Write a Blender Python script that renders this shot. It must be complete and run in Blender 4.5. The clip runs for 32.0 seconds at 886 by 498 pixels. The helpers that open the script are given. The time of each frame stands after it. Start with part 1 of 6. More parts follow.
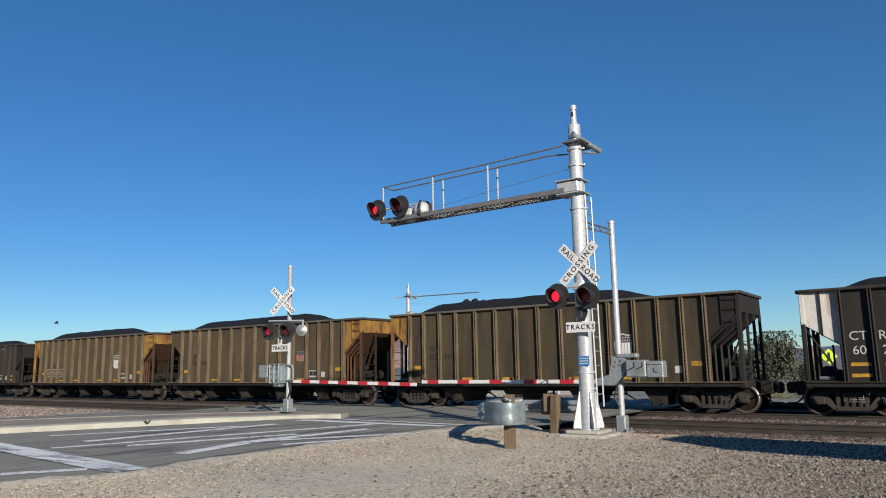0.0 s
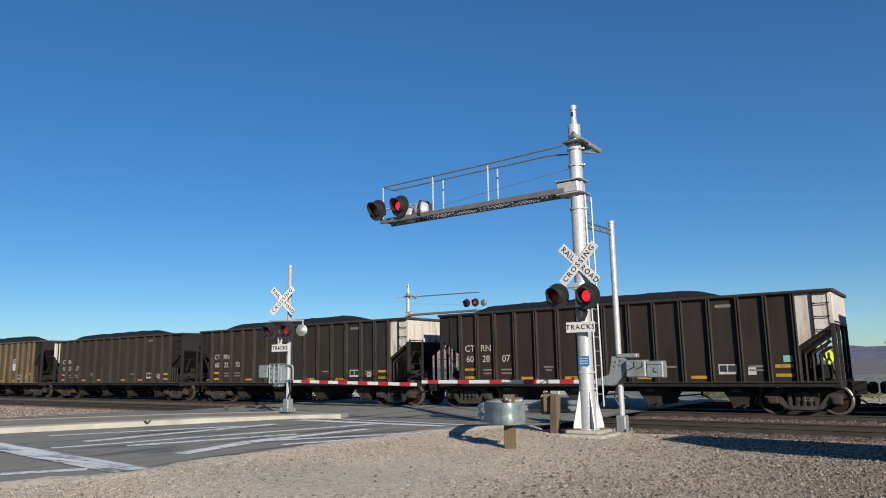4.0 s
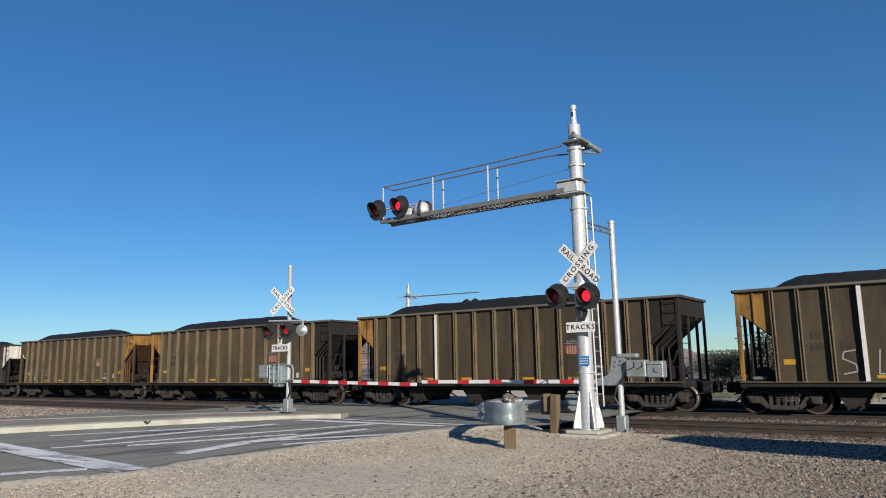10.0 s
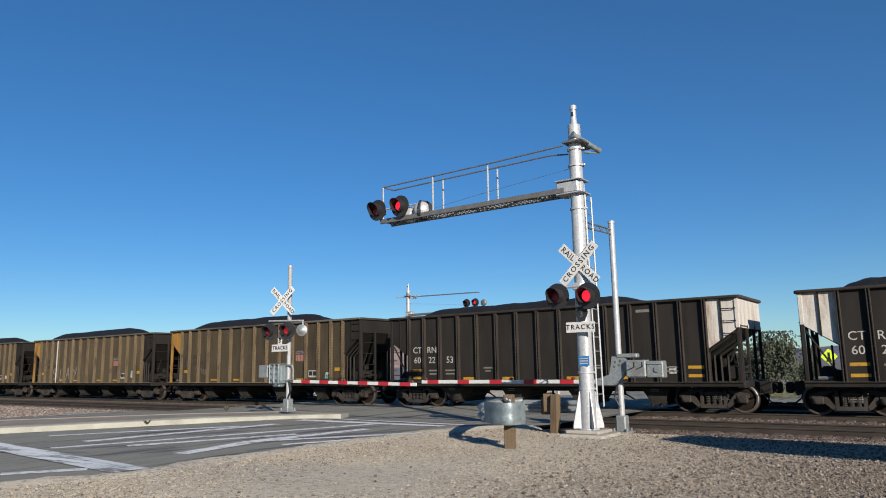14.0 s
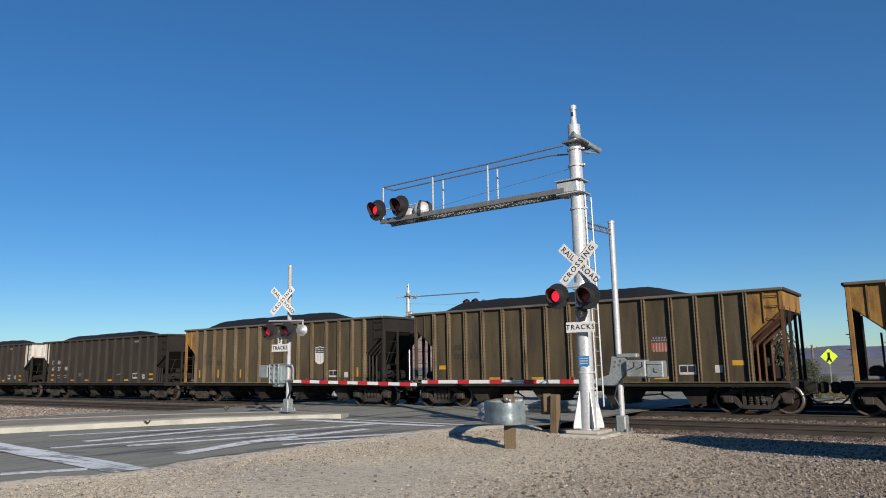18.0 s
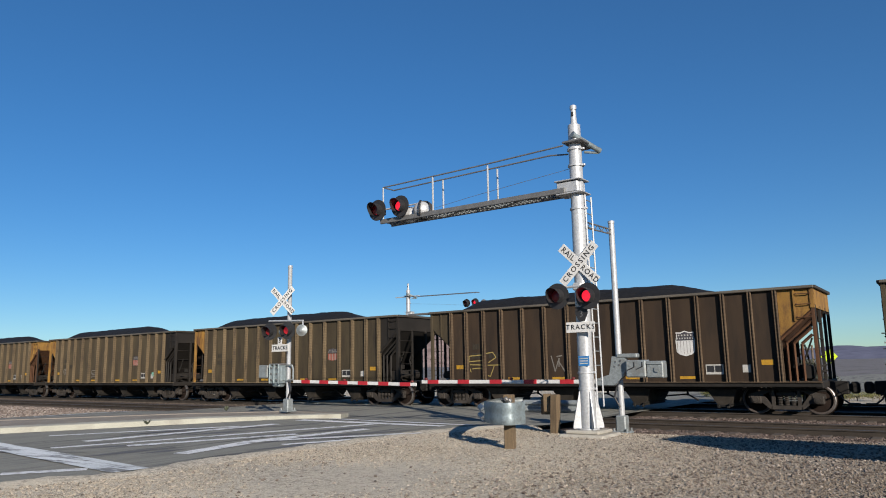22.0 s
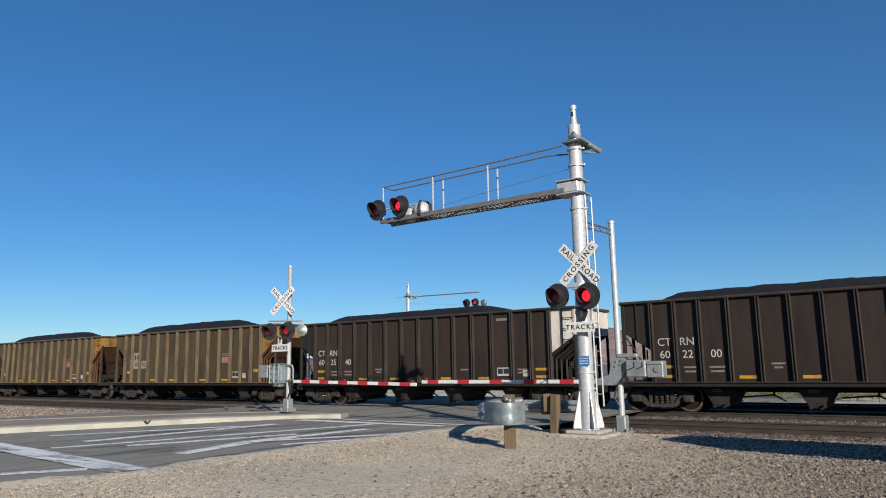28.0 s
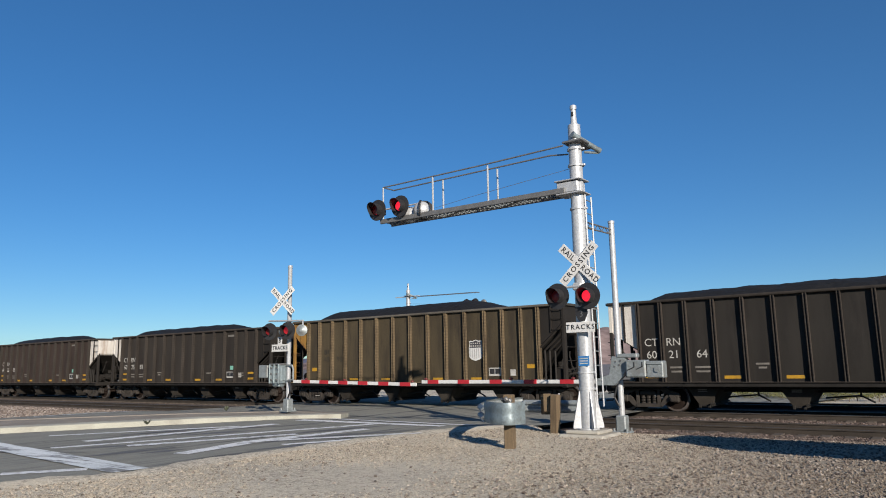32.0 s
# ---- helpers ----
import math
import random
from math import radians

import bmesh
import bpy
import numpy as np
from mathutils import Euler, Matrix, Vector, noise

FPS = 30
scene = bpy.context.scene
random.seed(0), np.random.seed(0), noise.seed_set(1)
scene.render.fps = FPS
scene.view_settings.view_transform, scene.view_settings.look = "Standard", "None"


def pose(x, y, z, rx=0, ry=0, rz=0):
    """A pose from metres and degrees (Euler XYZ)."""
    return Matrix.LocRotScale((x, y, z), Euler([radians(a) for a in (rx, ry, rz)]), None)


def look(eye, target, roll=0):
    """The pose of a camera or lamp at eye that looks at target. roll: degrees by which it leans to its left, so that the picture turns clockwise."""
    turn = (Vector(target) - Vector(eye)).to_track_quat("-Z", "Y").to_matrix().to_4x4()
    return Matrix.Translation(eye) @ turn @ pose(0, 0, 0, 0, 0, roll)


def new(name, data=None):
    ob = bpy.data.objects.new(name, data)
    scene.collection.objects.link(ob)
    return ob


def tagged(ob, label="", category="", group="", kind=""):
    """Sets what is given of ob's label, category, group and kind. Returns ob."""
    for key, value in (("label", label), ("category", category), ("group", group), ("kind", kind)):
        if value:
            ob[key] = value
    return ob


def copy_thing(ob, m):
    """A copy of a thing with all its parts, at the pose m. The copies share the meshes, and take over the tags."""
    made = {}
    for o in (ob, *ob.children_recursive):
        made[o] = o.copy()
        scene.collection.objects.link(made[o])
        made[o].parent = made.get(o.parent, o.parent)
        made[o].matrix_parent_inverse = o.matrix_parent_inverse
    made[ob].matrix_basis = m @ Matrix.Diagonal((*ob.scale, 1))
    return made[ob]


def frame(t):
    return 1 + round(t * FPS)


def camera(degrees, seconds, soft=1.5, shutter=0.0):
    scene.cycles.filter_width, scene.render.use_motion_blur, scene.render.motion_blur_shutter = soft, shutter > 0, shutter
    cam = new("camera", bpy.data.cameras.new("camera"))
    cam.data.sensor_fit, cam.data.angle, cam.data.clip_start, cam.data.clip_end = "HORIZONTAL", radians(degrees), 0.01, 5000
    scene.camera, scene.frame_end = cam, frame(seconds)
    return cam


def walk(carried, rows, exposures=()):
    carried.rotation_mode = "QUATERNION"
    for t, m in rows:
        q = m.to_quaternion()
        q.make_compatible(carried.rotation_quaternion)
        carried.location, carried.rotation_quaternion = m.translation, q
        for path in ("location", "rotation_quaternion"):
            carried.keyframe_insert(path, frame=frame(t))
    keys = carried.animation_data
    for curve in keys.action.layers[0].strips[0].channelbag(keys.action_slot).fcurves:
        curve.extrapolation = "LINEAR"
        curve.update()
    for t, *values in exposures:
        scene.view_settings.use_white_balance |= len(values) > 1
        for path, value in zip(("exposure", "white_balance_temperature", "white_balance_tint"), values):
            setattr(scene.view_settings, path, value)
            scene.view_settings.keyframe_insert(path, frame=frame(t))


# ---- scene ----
cam = camera(64.19, 32.0, soft=1.0, shutter=0.0)
EYE = (0.0, 0.0, 1.6)
VIEW = look(EYE, (-0.57361, 0.80279, 1.7627), -1.03)
walk(cam, [(0.0, VIEW), (32.0, VIEW)])

# ---- daylight: low sun from behind and right of the camera, clear sky ----
SUN_EL, SUN_AZ = 20.3, 125.3          # azimuth clockwise from +y
world = bpy.data.worlds.new("sky")
scene.world = world
world.use_nodes = True
wn = world.node_tree.nodes
sky = wn.new("ShaderNodeTexSky")
sky.sky_type = "NISHITA"
sky.sun_disc = False
sky.sun_elevation, sky.sun_rotation = radians(SUN_EL), radians(SUN_AZ)
sky.altitude = 900
sky.air_density, sky.dust_density, sky.ozone_density = 1.0, 0.0, 3.0
deep = wn.new("ShaderNodeHueSaturation")          # clear desert air
deep.inputs["Saturation"].default_value = 1.45
split, join = wn.new("ShaderNodeSeparateColor"), wn.new("ShaderNodeCombineColor")
for i, (power, gain) in enumerate(((0.70, 1.035), (0.765, 0.968), (0.833, 0.866))):
    pw, gn = wn.new("ShaderNodeMath"), wn.new("ShaderNodeMath")
    pw.operation, gn.operation = "POWER", "MULTIPLY"
    pw.inputs[1].default_value, gn.inputs[1].default_value = power, gain
    world.node_tree.links.new(split.outputs[i], pw.inputs[0])
    world.node_tree.links.new(pw.outputs[0], gn.inputs[0])
    world.node_tree.links.new(gn.outputs[0], join.inputs[i])
tint = wn.new("ShaderNodeMix")
tint.data_type, tint.blend_type = "RGBA", "MULTIPLY"
tint.inputs["Factor"].default_value = 1.0
tint.inputs["B"].default_value = (0.80, 0.98, 1.16, 1)
wn["Background"].inputs["Strength"].default_value = 0.0865
world.node_tree.links.new(sky.outputs[0], split.inputs[0])
world.node_tree.links.new(join.outputs[0], deep.inputs["Color"])
world.node_tree.links.new(deep.outputs[0], tint.inputs["A"])
world.node_tree.links.new(tint.outputs["Result"], wn["Background"].inputs["Color"])
sun = new("sun", bpy.data.lights.new("sun", "SUN"))
sun.data.energy, sun.data.angle, sun.data.color = 5.0, radians(0.53), (1.0, 0.90, 0.77)
SUN_DIR = Vector((math.sin(radians(SUN_AZ)) * math.cos(radians(SUN_EL)), math.cos(radians(SUN_AZ)) * math.cos(radians(SUN_EL)), math.sin(radians(SUN_EL))))
sun.matrix_world = look(SUN_DIR * 200, (0, 0, 0))
scene.view_settings.exposure = 0.65


# ---- mesh kit ----
class Kit:
    """Collects vertices and faces of one mesh."""

    def __init__(self):
        self.v, self.f, self.m, self.slot = [], [], [], 0

    def add(self, verts, faces):
        n = len(self.v)
        self.v += [tuple(p) for p in verts]
        self.f += [tuple(i + n for i in f) for f in faces]
        self.m += [self.slot] * len(faces)
        return self

    def box(self, c, s, b=0.0, rot=None):
        """Box by centre and full size, edges chamfered by b."""
        hx, hy, hz = s[0] / 2, s[1] / 2, s[2] / 2
        if b <= 0:
            vs = [Vector((x, y, z)) for z in (-hz, hz) for y in (-hy, hy) for x in (-hx, hx)]
            fs = [(0, 2, 3, 1), (4, 5, 7, 6), (0, 1, 5, 4), (2, 6, 7, 3), (0, 4, 6, 2), (1, 3, 7, 5)]
        else:
            vs, key, fs = [], {}, []
            for sx in (-1, 1):
                for sy in (-1, 1):
                    for sz in (-1, 1):
                        for a in range(3):
                            p = [sx * (hx - b), sy * (hy - b), sz * (hz - b)]
                            p[a] = (sx * hx, sy * hy, sz * hz)[a]
                            key[sx, sy, sz, a] = len(vs)
                            vs.append(Vector(p))
            for a in range(3):
                u, w = [(1, 2), (2, 0), (0, 1)][a]
                for s0 in (-1, 1):
                    quad = []
                    for su, sw in ((-1, -1), (1, -1), (1, 1), (-1, 1)):
                        t = [0, 0, 0]
                        t[a], t[u], t[w] = s0, su, sw
                        quad.append(key[t[0], t[1], t[2], a])
                    fs.append(tuple(quad if s0 > 0 else quad[::-1]))
                for su in (-1, 1):
                    for sw in (-1, 1):
                        def at(s0, ax):
                            t = [0, 0, 0]
                            t[a], t[u], t[w] = s0, su, sw
                            return key[t[0], t[1], t[2], ax]
                        q = (at(-1, u), at(1, u), at(1, w), at(-1, w))
                        fs.append(q if su * sw < 0 else q[::-1])
            for sx in (-1, 1):
                for sy in (-1, 1):
                    for sz in (-1, 1):
                        q = tuple(key[sx, sy, sz, a] for a in range(3))
                        fs.append(q if sx * sy * sz > 0 else q[::-1])
        if rot is not None:
            vs = [rot @ p for p in vs]
        c = Vector(c)
        return self.add([p + c for p in vs], fs)

    def tube(self, p0, p1, r0, r1=None, n=12, caps=True):
        p0, p1 = Vector(p0), Vector(p1)
        r1 = r0 if r1 is None else r1
        q = (p1 - p0).to_track_quat("Z", "Y")
        vs = []
        for p, r in ((p0, r0), (p1, r1)):
            vs += [p + q @ Vector((r * math.cos(2 * math.pi * i / n), r * math.sin(2 * math.pi * i / n), 0)) for i in range(n)]
        fs = [(i, (i + 1) % n, n + (i + 1) % n, n + i) for i in range(n)]
        if caps:
            fs += [tuple(range(n - 1, -1, -1)), tuple(range(n, 2 * n))]
        return self.add(vs, fs)

    def pipe(self, pts, r, n=8):
        for a, b in zip(pts, pts[1:]):
            self.tube(a, b, r, n=n)
        return self

    def lathe(self, prof, n=16, m=None, caps=(True, True)):
        """Profile of (radius, z) turned about z, then moved by m; caps: close the first and the last ring."""
        m = m or Matrix()
        vs, fs = [], []
        for r, z in prof:
            vs += [m @ Vector((r * math.cos(2 * math.pi * i / n), r * math.sin(2 * math.pi * i / n), z)) for i in range(n)]
        for k in range(len(prof) - 1):
            fs += [(k * n + i, k * n + (i + 1) % n, (k + 1) * n + (i + 1) % n, (k + 1) * n + i) for i in range(n)]
        if caps[0]:
            fs.append(tuple(range(n - 1, -1, -1)))
        if caps[1]:
            fs.append(tuple((len(prof) - 1) * n + i for i in range(n)))
        return self.add(vs, fs)

    def prism(self, poly, d, m=None):
        """Polygon in xy extruded by d along z, moved by m."""
        m = m or Matrix()
        n = len(poly)
        vs = [m @ Vector((x, y, 0)) for x, y in poly] + [m @ Vector((x, y, d)) for x, y in poly]
        fs = [tuple(range(n - 1, -1, -1)), tuple(range(n, 2 * n))]
        fs += [(i, (i + 1) % n, n + (i + 1) % n, n + i) for i in range(n)]
        return self.add(vs, fs)

    def mesh(self, name, mats, smooth=True):
        me = bpy.data.meshes.new(name)
        me.from_pydata(self.v, [], self.f)
        for mt in mats if isinstance(mats, (list, tuple)) else [mats]:
            me.materials.append(mt)
        if self.m and max(self.m):
            me.polygons.foreach_set("material_index", self.m)
        if smooth:
            me.shade_smooth()
            me.set_sharp_from_angle(angle=radians(32))
        me.update()
        return me


def part(name, kit, material, parent, label="", smooth=True):
    """One mesh object under a thing or a part; kit may be a ready mesh."""
    me = kit if isinstance(kit, bpy.types.Mesh) else kit.mesh(name, material, smooth)
    ob = new(name, me)
    ob.parent = parent
    return tagged(ob, label)


def thing(name, m, label, category, group="", kit=None, material=None, kind=""):
    ob = new(name, kit.mesh(name, material) if kit else None)
    ob.matrix_world = m
    ob.matrix_basis = m
    return tagged(ob, label, category, group, kind)


def words(text, size, material, depth=0.004, spacing=1.0, bold=0.0):
    """Mesh of raised lettering in the xz plane, centred, facing -y."""
    cu = bpy.data.curves.new("lettering", "FONT")
    cu.body, cu.size, cu.extrude = text, size, depth / 2
    cu.align_x, cu.align_y = "CENTER", "CENTER"
    cu.resolution_u = 3
    cu.space_character = spacing
    cu.offset = bold
    ob = bpy.data.objects.new("lettering", cu)
    scene.collection.objects.link(ob)
    dg = bpy.context.evaluated_depsgraph_get()
    me = bpy.data.meshes.new_from_object(ob.evaluated_get(dg))
    bpy.data.objects.remove(ob)
    me.transform(pose(0, 0, 0, 90))
    me.materials.clear()
    me.materials.append(material)
    return me


# ---- materials ----
COLOUR_GAIN = 0.84                           # scales all base colours down to balance the raised exposure


def surface(name, c1, c2, scale=2.0, rough=0.8, metal=0.0, bump=0.15, fine=60.0, spread=0.25, dirt=None, dirt_scale=0.7, dirt_at=(0.5, 0.7), streak=(1, 1, 1), vary=0.0, spec=0.4, bump_scale=None):
    c1, c2 = [v * COLOUR_GAIN for v in c1], [v * COLOUR_GAIN for v in c2]
    dirt = dirt and [v * COLOUR_GAIN for v in dirt]
    mt = bpy.data.materials.new(name)
    mt.use_nodes = True
    nt = mt.node_tree
    n, lk = nt.nodes, nt.links
    bs = n["Principled BSDF"]
    bs.inputs["Roughness"].default_value, bs.inputs["Metallic"].default_value = rough, metal
    bs.inputs["Specular IOR Level"].default_value = spec
    tc = n.new("ShaderNodeTexCoord")
    oi = n.new("ShaderNodeObjectInfo")
    sh = n.new("ShaderNodeVectorMath")
    sh.operation = "MULTIPLY_ADD"
    lk.new(oi.outputs["Random"], sh.inputs[0])
    sh.inputs[1].default_value = (37.0, 11.0, 53.0)
    lk.new(tc.outputs["Object"], sh.inputs[2])
    mp = n.new("ShaderNodeMapping")
    lk.new(sh.outputs[0], mp.inputs["Vector"])
    mp.inputs["Scale"].default_value = streak
    big = n.new("ShaderNodeTexNoise")
    big.inputs["Scale"].default_value, big.inputs["Detail"].default_value = scale, 5
    lk.new(mp.outputs[0], big.inputs["Vector"])
    ramp = n.new("ShaderNodeMapRange")
    lk.new(big.outputs[0], ramp.inputs[0])
    ramp.inputs[1].default_value, ramp.inputs[2].default_value = 0.5 - spread, 0.5 + spread
    mix = n.new("ShaderNodeMix")
    mix.data_type = "RGBA"
    mix.inputs["A"].default_value, mix.inputs["B"].default_value = (*c1, 1), (*c2, 1)
    lk.new(ramp.outputs[0], mix.inputs["Factor"])
    col = mix.outputs["Result"]
    fn = n.new("ShaderNodeTexNoise")
    fn.inputs["Scale"].default_value, fn.inputs["Detail"].default_value = fine, 3
    lk.new(sh.outputs[0], fn.inputs["Vector"])
    gr = n.new("ShaderNodeMapRange")
    lk.new(fn.outputs[0], gr.inputs[0])
    gr.inputs[1].default_value, gr.inputs[2].default_value, gr.inputs[3].default_value, gr.inputs[4].default_value = 0.25, 0.75, 0.78, 1.18
    mul = n.new("ShaderNodeMix")
    mul.data_type, mul.blend_type = "RGBA", "MULTIPLY"
    mul.inputs["Factor"].default_value = 1.0
    lk.new(col, mul.inputs["A"])
    lk.new(gr.outputs[0], mul.inputs["B"])
    col = mul.outputs["Result"]
    if dirt:
        dn = n.new("ShaderNodeTexNoise")
        dn.inputs["Scale"].default_value, dn.inputs["Detail"].default_value, dn.inputs["Roughness"].default_value = dirt_scale, 6, 0.65
        lk.new(mp.outputs[0], dn.inputs["Vector"])
        dr = n.new("ShaderNodeMapRange")
        lk.new(dn.outputs[0], dr.inputs[0])
        dr.inputs[1].default_value, dr.inputs[2].default_value = dirt_at
        dm = n.new("ShaderNodeMix")
        dm.data_type = "RGBA"
        lk.new(dr.outputs[0], dm.inputs["Factor"])
        lk.new(col, dm.inputs["A"])
        dm.inputs["B"].default_value = (*dirt, 1)
        col = dm.outputs["Result"]
    if vary:
        hv = n.new("ShaderNodeHueSaturation")
        vr = n.new("ShaderNodeMapRange")
        lk.new(oi.outputs["Random"], vr.inputs[0])
        vr.inputs[3].default_value, vr.inputs[4].default_value = 1 - vary, 1 + vary
        lk.new(vr.outputs[0], hv.inputs["Value"])
        lk.new(col, hv.inputs["Color"])
        col = hv.outputs[0]
    lk.new(col, bs.inputs["Base Color"])
    if bump:
        bp = n.new("ShaderNodeBump")
        bp.inputs["Strength"].default_value, bp.inputs["Distance"].default_value = bump, 0.02
        if bump_scale:
            bn = n.new("ShaderNodeTexNoise")
            bn.inputs["Scale"].default_value, bn.inputs["Detail"].default_value = bump_scale, 4
            lk.new(sh.outputs[0], bn.inputs["Vector"])
            lk.new(bn.outputs[0], bp.inputs["Height"])
        else:
            lk.new(fn.outputs[0], bp.inputs["Height"])
        lk.new(bp.outputs[0], bs.inputs["Normal"])
    return mt


def glow(name, colour, strength, base=(0.24, 0.01, 0.012)):
    mt = surface(name, base, base, rough=0.3, bump=0.0)
    bs = mt.node_tree.nodes["Principled BSDF"]
    bs.inputs["Emission Color"].default_value, bs.inputs["Emission Strength"].default_value = (*colour, 1), strength
    return mt


M_GRAVEL = surface("gravel", (0.545, 0.486, 0.385), (0.65, 0.588, 0.474), 0.35, 0.95, bump=0.7, fine=75, dirt=(0.28, 0.25, 0.205), dirt_scale=9.0, dirt_at=(0.50, 0.68), bump_scale=42)
M_STONE = surface("loose_stone", (0.34, 0.28, 0.23), (0.60, 0.54, 0.47), 9.0, 0.9, fine=80, spread=0.2)
M_BALLAST = surface("ballast", (0.045, 0.034, 0.030), (0.085, 0.064, 0.057), 3.0, 0.95, bump=0.8, fine=30, bump_scale=22)
# far scrub ground; its mauve tint has the distance haze mixed in
M_SCRUB = surface("haze_tinted_scrub", (0.15, 0.145, 0.155), (0.24, 0.225, 0.235), 0.12, 0.95, bump=0.3, fine=2.0, dirt=(0.10, 0.10, 0.075), dirt_scale=0.35, dirt_at=(0.52, 0.62), spec=0.1)
M_ASPHALT = surface("asphalt", (0.178, 0.178, 0.158), (0.325, 0.325, 0.285), 0.6, 0.88, bump=0.35, fine=90, spread=0.2, dirt=(0.088, 0.089, 0.088), dirt_scale=0.6, dirt_at=(0.49, 0.64), streak=(3.2, 0.32, 1), spec=0.2)
M_PAINT = surface("road_paint", (0.66, 0.675, 0.68), (0.80, 0.81, 0.82), 1.0, 0.7, bump=0.1, fine=50, dirt=(0.24, 0.235, 0.225), dirt_scale=4.5, dirt_at=(0.51, 0.66))
M_KERB = surface("kerb_concrete", (0.32, 0.318, 0.272), (0.39, 0.388, 0.335), 1.5, 0.9, fine=60, dirt=(0.25, 0.235, 0.205), dirt_scale=1.2)
M_DIRT = surface("island_dirt", (0.20, 0.175, 0.145), (0.28, 0.25, 0.21), 1.2, 0.95, bump=0.5, fine=40)
M_CONC = surface("footing_concrete", (0.32, 0.30, 0.26), (0.42, 0.40, 0.35), 3.0, 0.9, fine=70, dirt=(0.22, 0.20, 0.17), dirt_scale=2.5)
M_PANEL = surface("crossing_panel", (0.20, 0.18, 0.16), (0.30, 0.27, 0.24), 1.0, 0.9, fine=50)
M_RAIL = surface("rusty_rail", (0.028, 0.022, 0.0175), (0.052, 0.041, 0.032), 2.0, 0.8, metal=0.2, fine=40)
M_RAILTOP = surface("worn_rail_head", (0.16, 0.15, 0.145), (0.25, 0.24, 0.23), 4.0, 0.42, metal=0.8, fine=30, bump=0.02)
M_TIE = surface("timber_tie", (0.055, 0.043, 0.036), (0.10, 0.08, 0.066), 3.0, 0.9, fine=40, streak=(6, 1, 6))
M_ALU = surface("aluminium_paint", (0.395, 0.41, 0.43), (0.48, 0.495, 0.515), 1.5, 0.42, metal=0.25, bump=0.03, fine=20, dirt=(0.40, 0.41, 0.42), dirt_scale=0.8, dirt_at=(0.55, 0.95), streak=(2, 2, 0.25))
M_GALV = surface("galvanised_steel", (0.22, 0.248, 0.26), (0.32, 0.352, 0.362), 6.0, 0.5, metal=0.4, bump=0.05, fine=25, dirt=(0.20, 0.205, 0.20), dirt_scale=2.5)
M_GALVD = surface("dull_steel", (0.13, 0.13, 0.132), (0.20, 0.20, 0.20), 5.0, 0.55, metal=0.4, bump=0.06, fine=30)
M_BLACK = surface("black_paint", (0.015, 0.015, 0.017), (0.03, 0.03, 0.032), 4.0, 0.55, bump=0.05)
M_SIGNW = surface("white_sheeting", (0.53, 0.53, 0.525), (0.61, 0.61, 0.605), 2.0, 0.5, bump=0.02)
M_SIGNB = surface("black_lettering", (0.015, 0.015, 0.015), (0.02, 0.02, 0.02), 3.0, 0.6, bump=0.0)
M_ARMLENS = surface("dusty_red_lens", (0.10, 0.018, 0.016), (0.17, 0.03, 0.026), 6.0, 0.4, bump=0.0)
M_RED = surface("red_sheeting", (0.34, 0.014, 0.024), (0.41, 0.024, 0.032), 3.0, 0.5, bump=0.02)
M_BLUE = surface("blue_sheeting", (0.022, 0.13, 0.36), (0.03, 0.17, 0.42), 3.0, 0.5, bump=0.02)
M_GREEN = surface("fluorescent_sheeting", (0.62, 0.85, 0.03), (0.70, 0.92, 0.05), 3.0, 0.5, bump=0.0)
M_WOOD = surface("weathered_post", (0.085, 0.058, 0.034), (0.17, 0.122, 0.072), 3.0, 0.9, bump=0.3, fine=40, streak=(5, 5, 0.6))
M_SHOE = surface("weathered_galvanised_sheet", (0.19, 0.235, 0.255), (0.28, 0.335, 0.355), 5.0, 0.5, metal=0.35, bump=0.06, fine=25, dirt=(0.14, 0.16, 0.165), dirt_scale=3.0)
M_LIT = glow("lit_red_lens", (1.0, 0.022, 0.055), 0.62)
M_UNLIT = surface("unlit_red_lens", (0.15, 0.008, 0.012), (0.20, 0.012, 0.016), 3.0, 0.3, bump=0.0, spec=0.4)
# rolling stock
M_UP = surface("weathered_brown_paint", (0.043, 0.0338, 0.0208), (0.069, 0.055, 0.0335), 0.7, 0.75, bump=0.12, fine=35, dirt=(0.024, 0.0195, 0.0155), dirt_scale=0.9, dirt_at=(0.46, 0.72), streak=(2.5, 1, 0.45), vary=0.14, spec=0.22)
M_RIB = surface("dusty_rib_paint", (0.094, 0.069, 0.041), (0.153, 0.115, 0.069), 1.5, 0.8, bump=0.12, fine=35, dirt=(0.05, 0.038, 0.028), dirt_scale=2.2, streak=(2, 2, 0.5), vary=0.1, spec=0.25)
M_CHORD = surface("dusty_chord", (0.078, 0.068, 0.055), (0.125, 0.112, 0.094), 1.2, 0.7, bump=0.1, fine=35, dirt=(0.04, 0.034, 0.028), dirt_scale=1.5, streak=(0.4, 2, 2), spec=0.3)
M_CHORDD = surface("grimy_chord", (0.030, 0.026, 0.022), (0.060, 0.052, 0.044), 1.2, 0.75, bump=0.1, fine=35, spec=0.25)
M_POCKET = surface("dusty_pocket_steel", (0.026, 0.0225, 0.019), (0.048, 0.041, 0.034), 2.0, 0.85, bump=0.12, fine=35, dirt=(0.016, 0.0135, 0.0115), dirt_scale=1.6, vary=0.2, spec=0.2)
M_UPR = surface("weathered_russet_paint", (0.036, 0.0235, 0.0155), (0.056, 0.038, 0.0245), 0.7, 0.75, bump=0.12, fine=35, dirt=(0.022, 0.0165, 0.0135), dirt_scale=0.9, dirt_at=(0.46, 0.72), streak=(2.5, 1, 0.45), vary=0.12, spec=0.2)
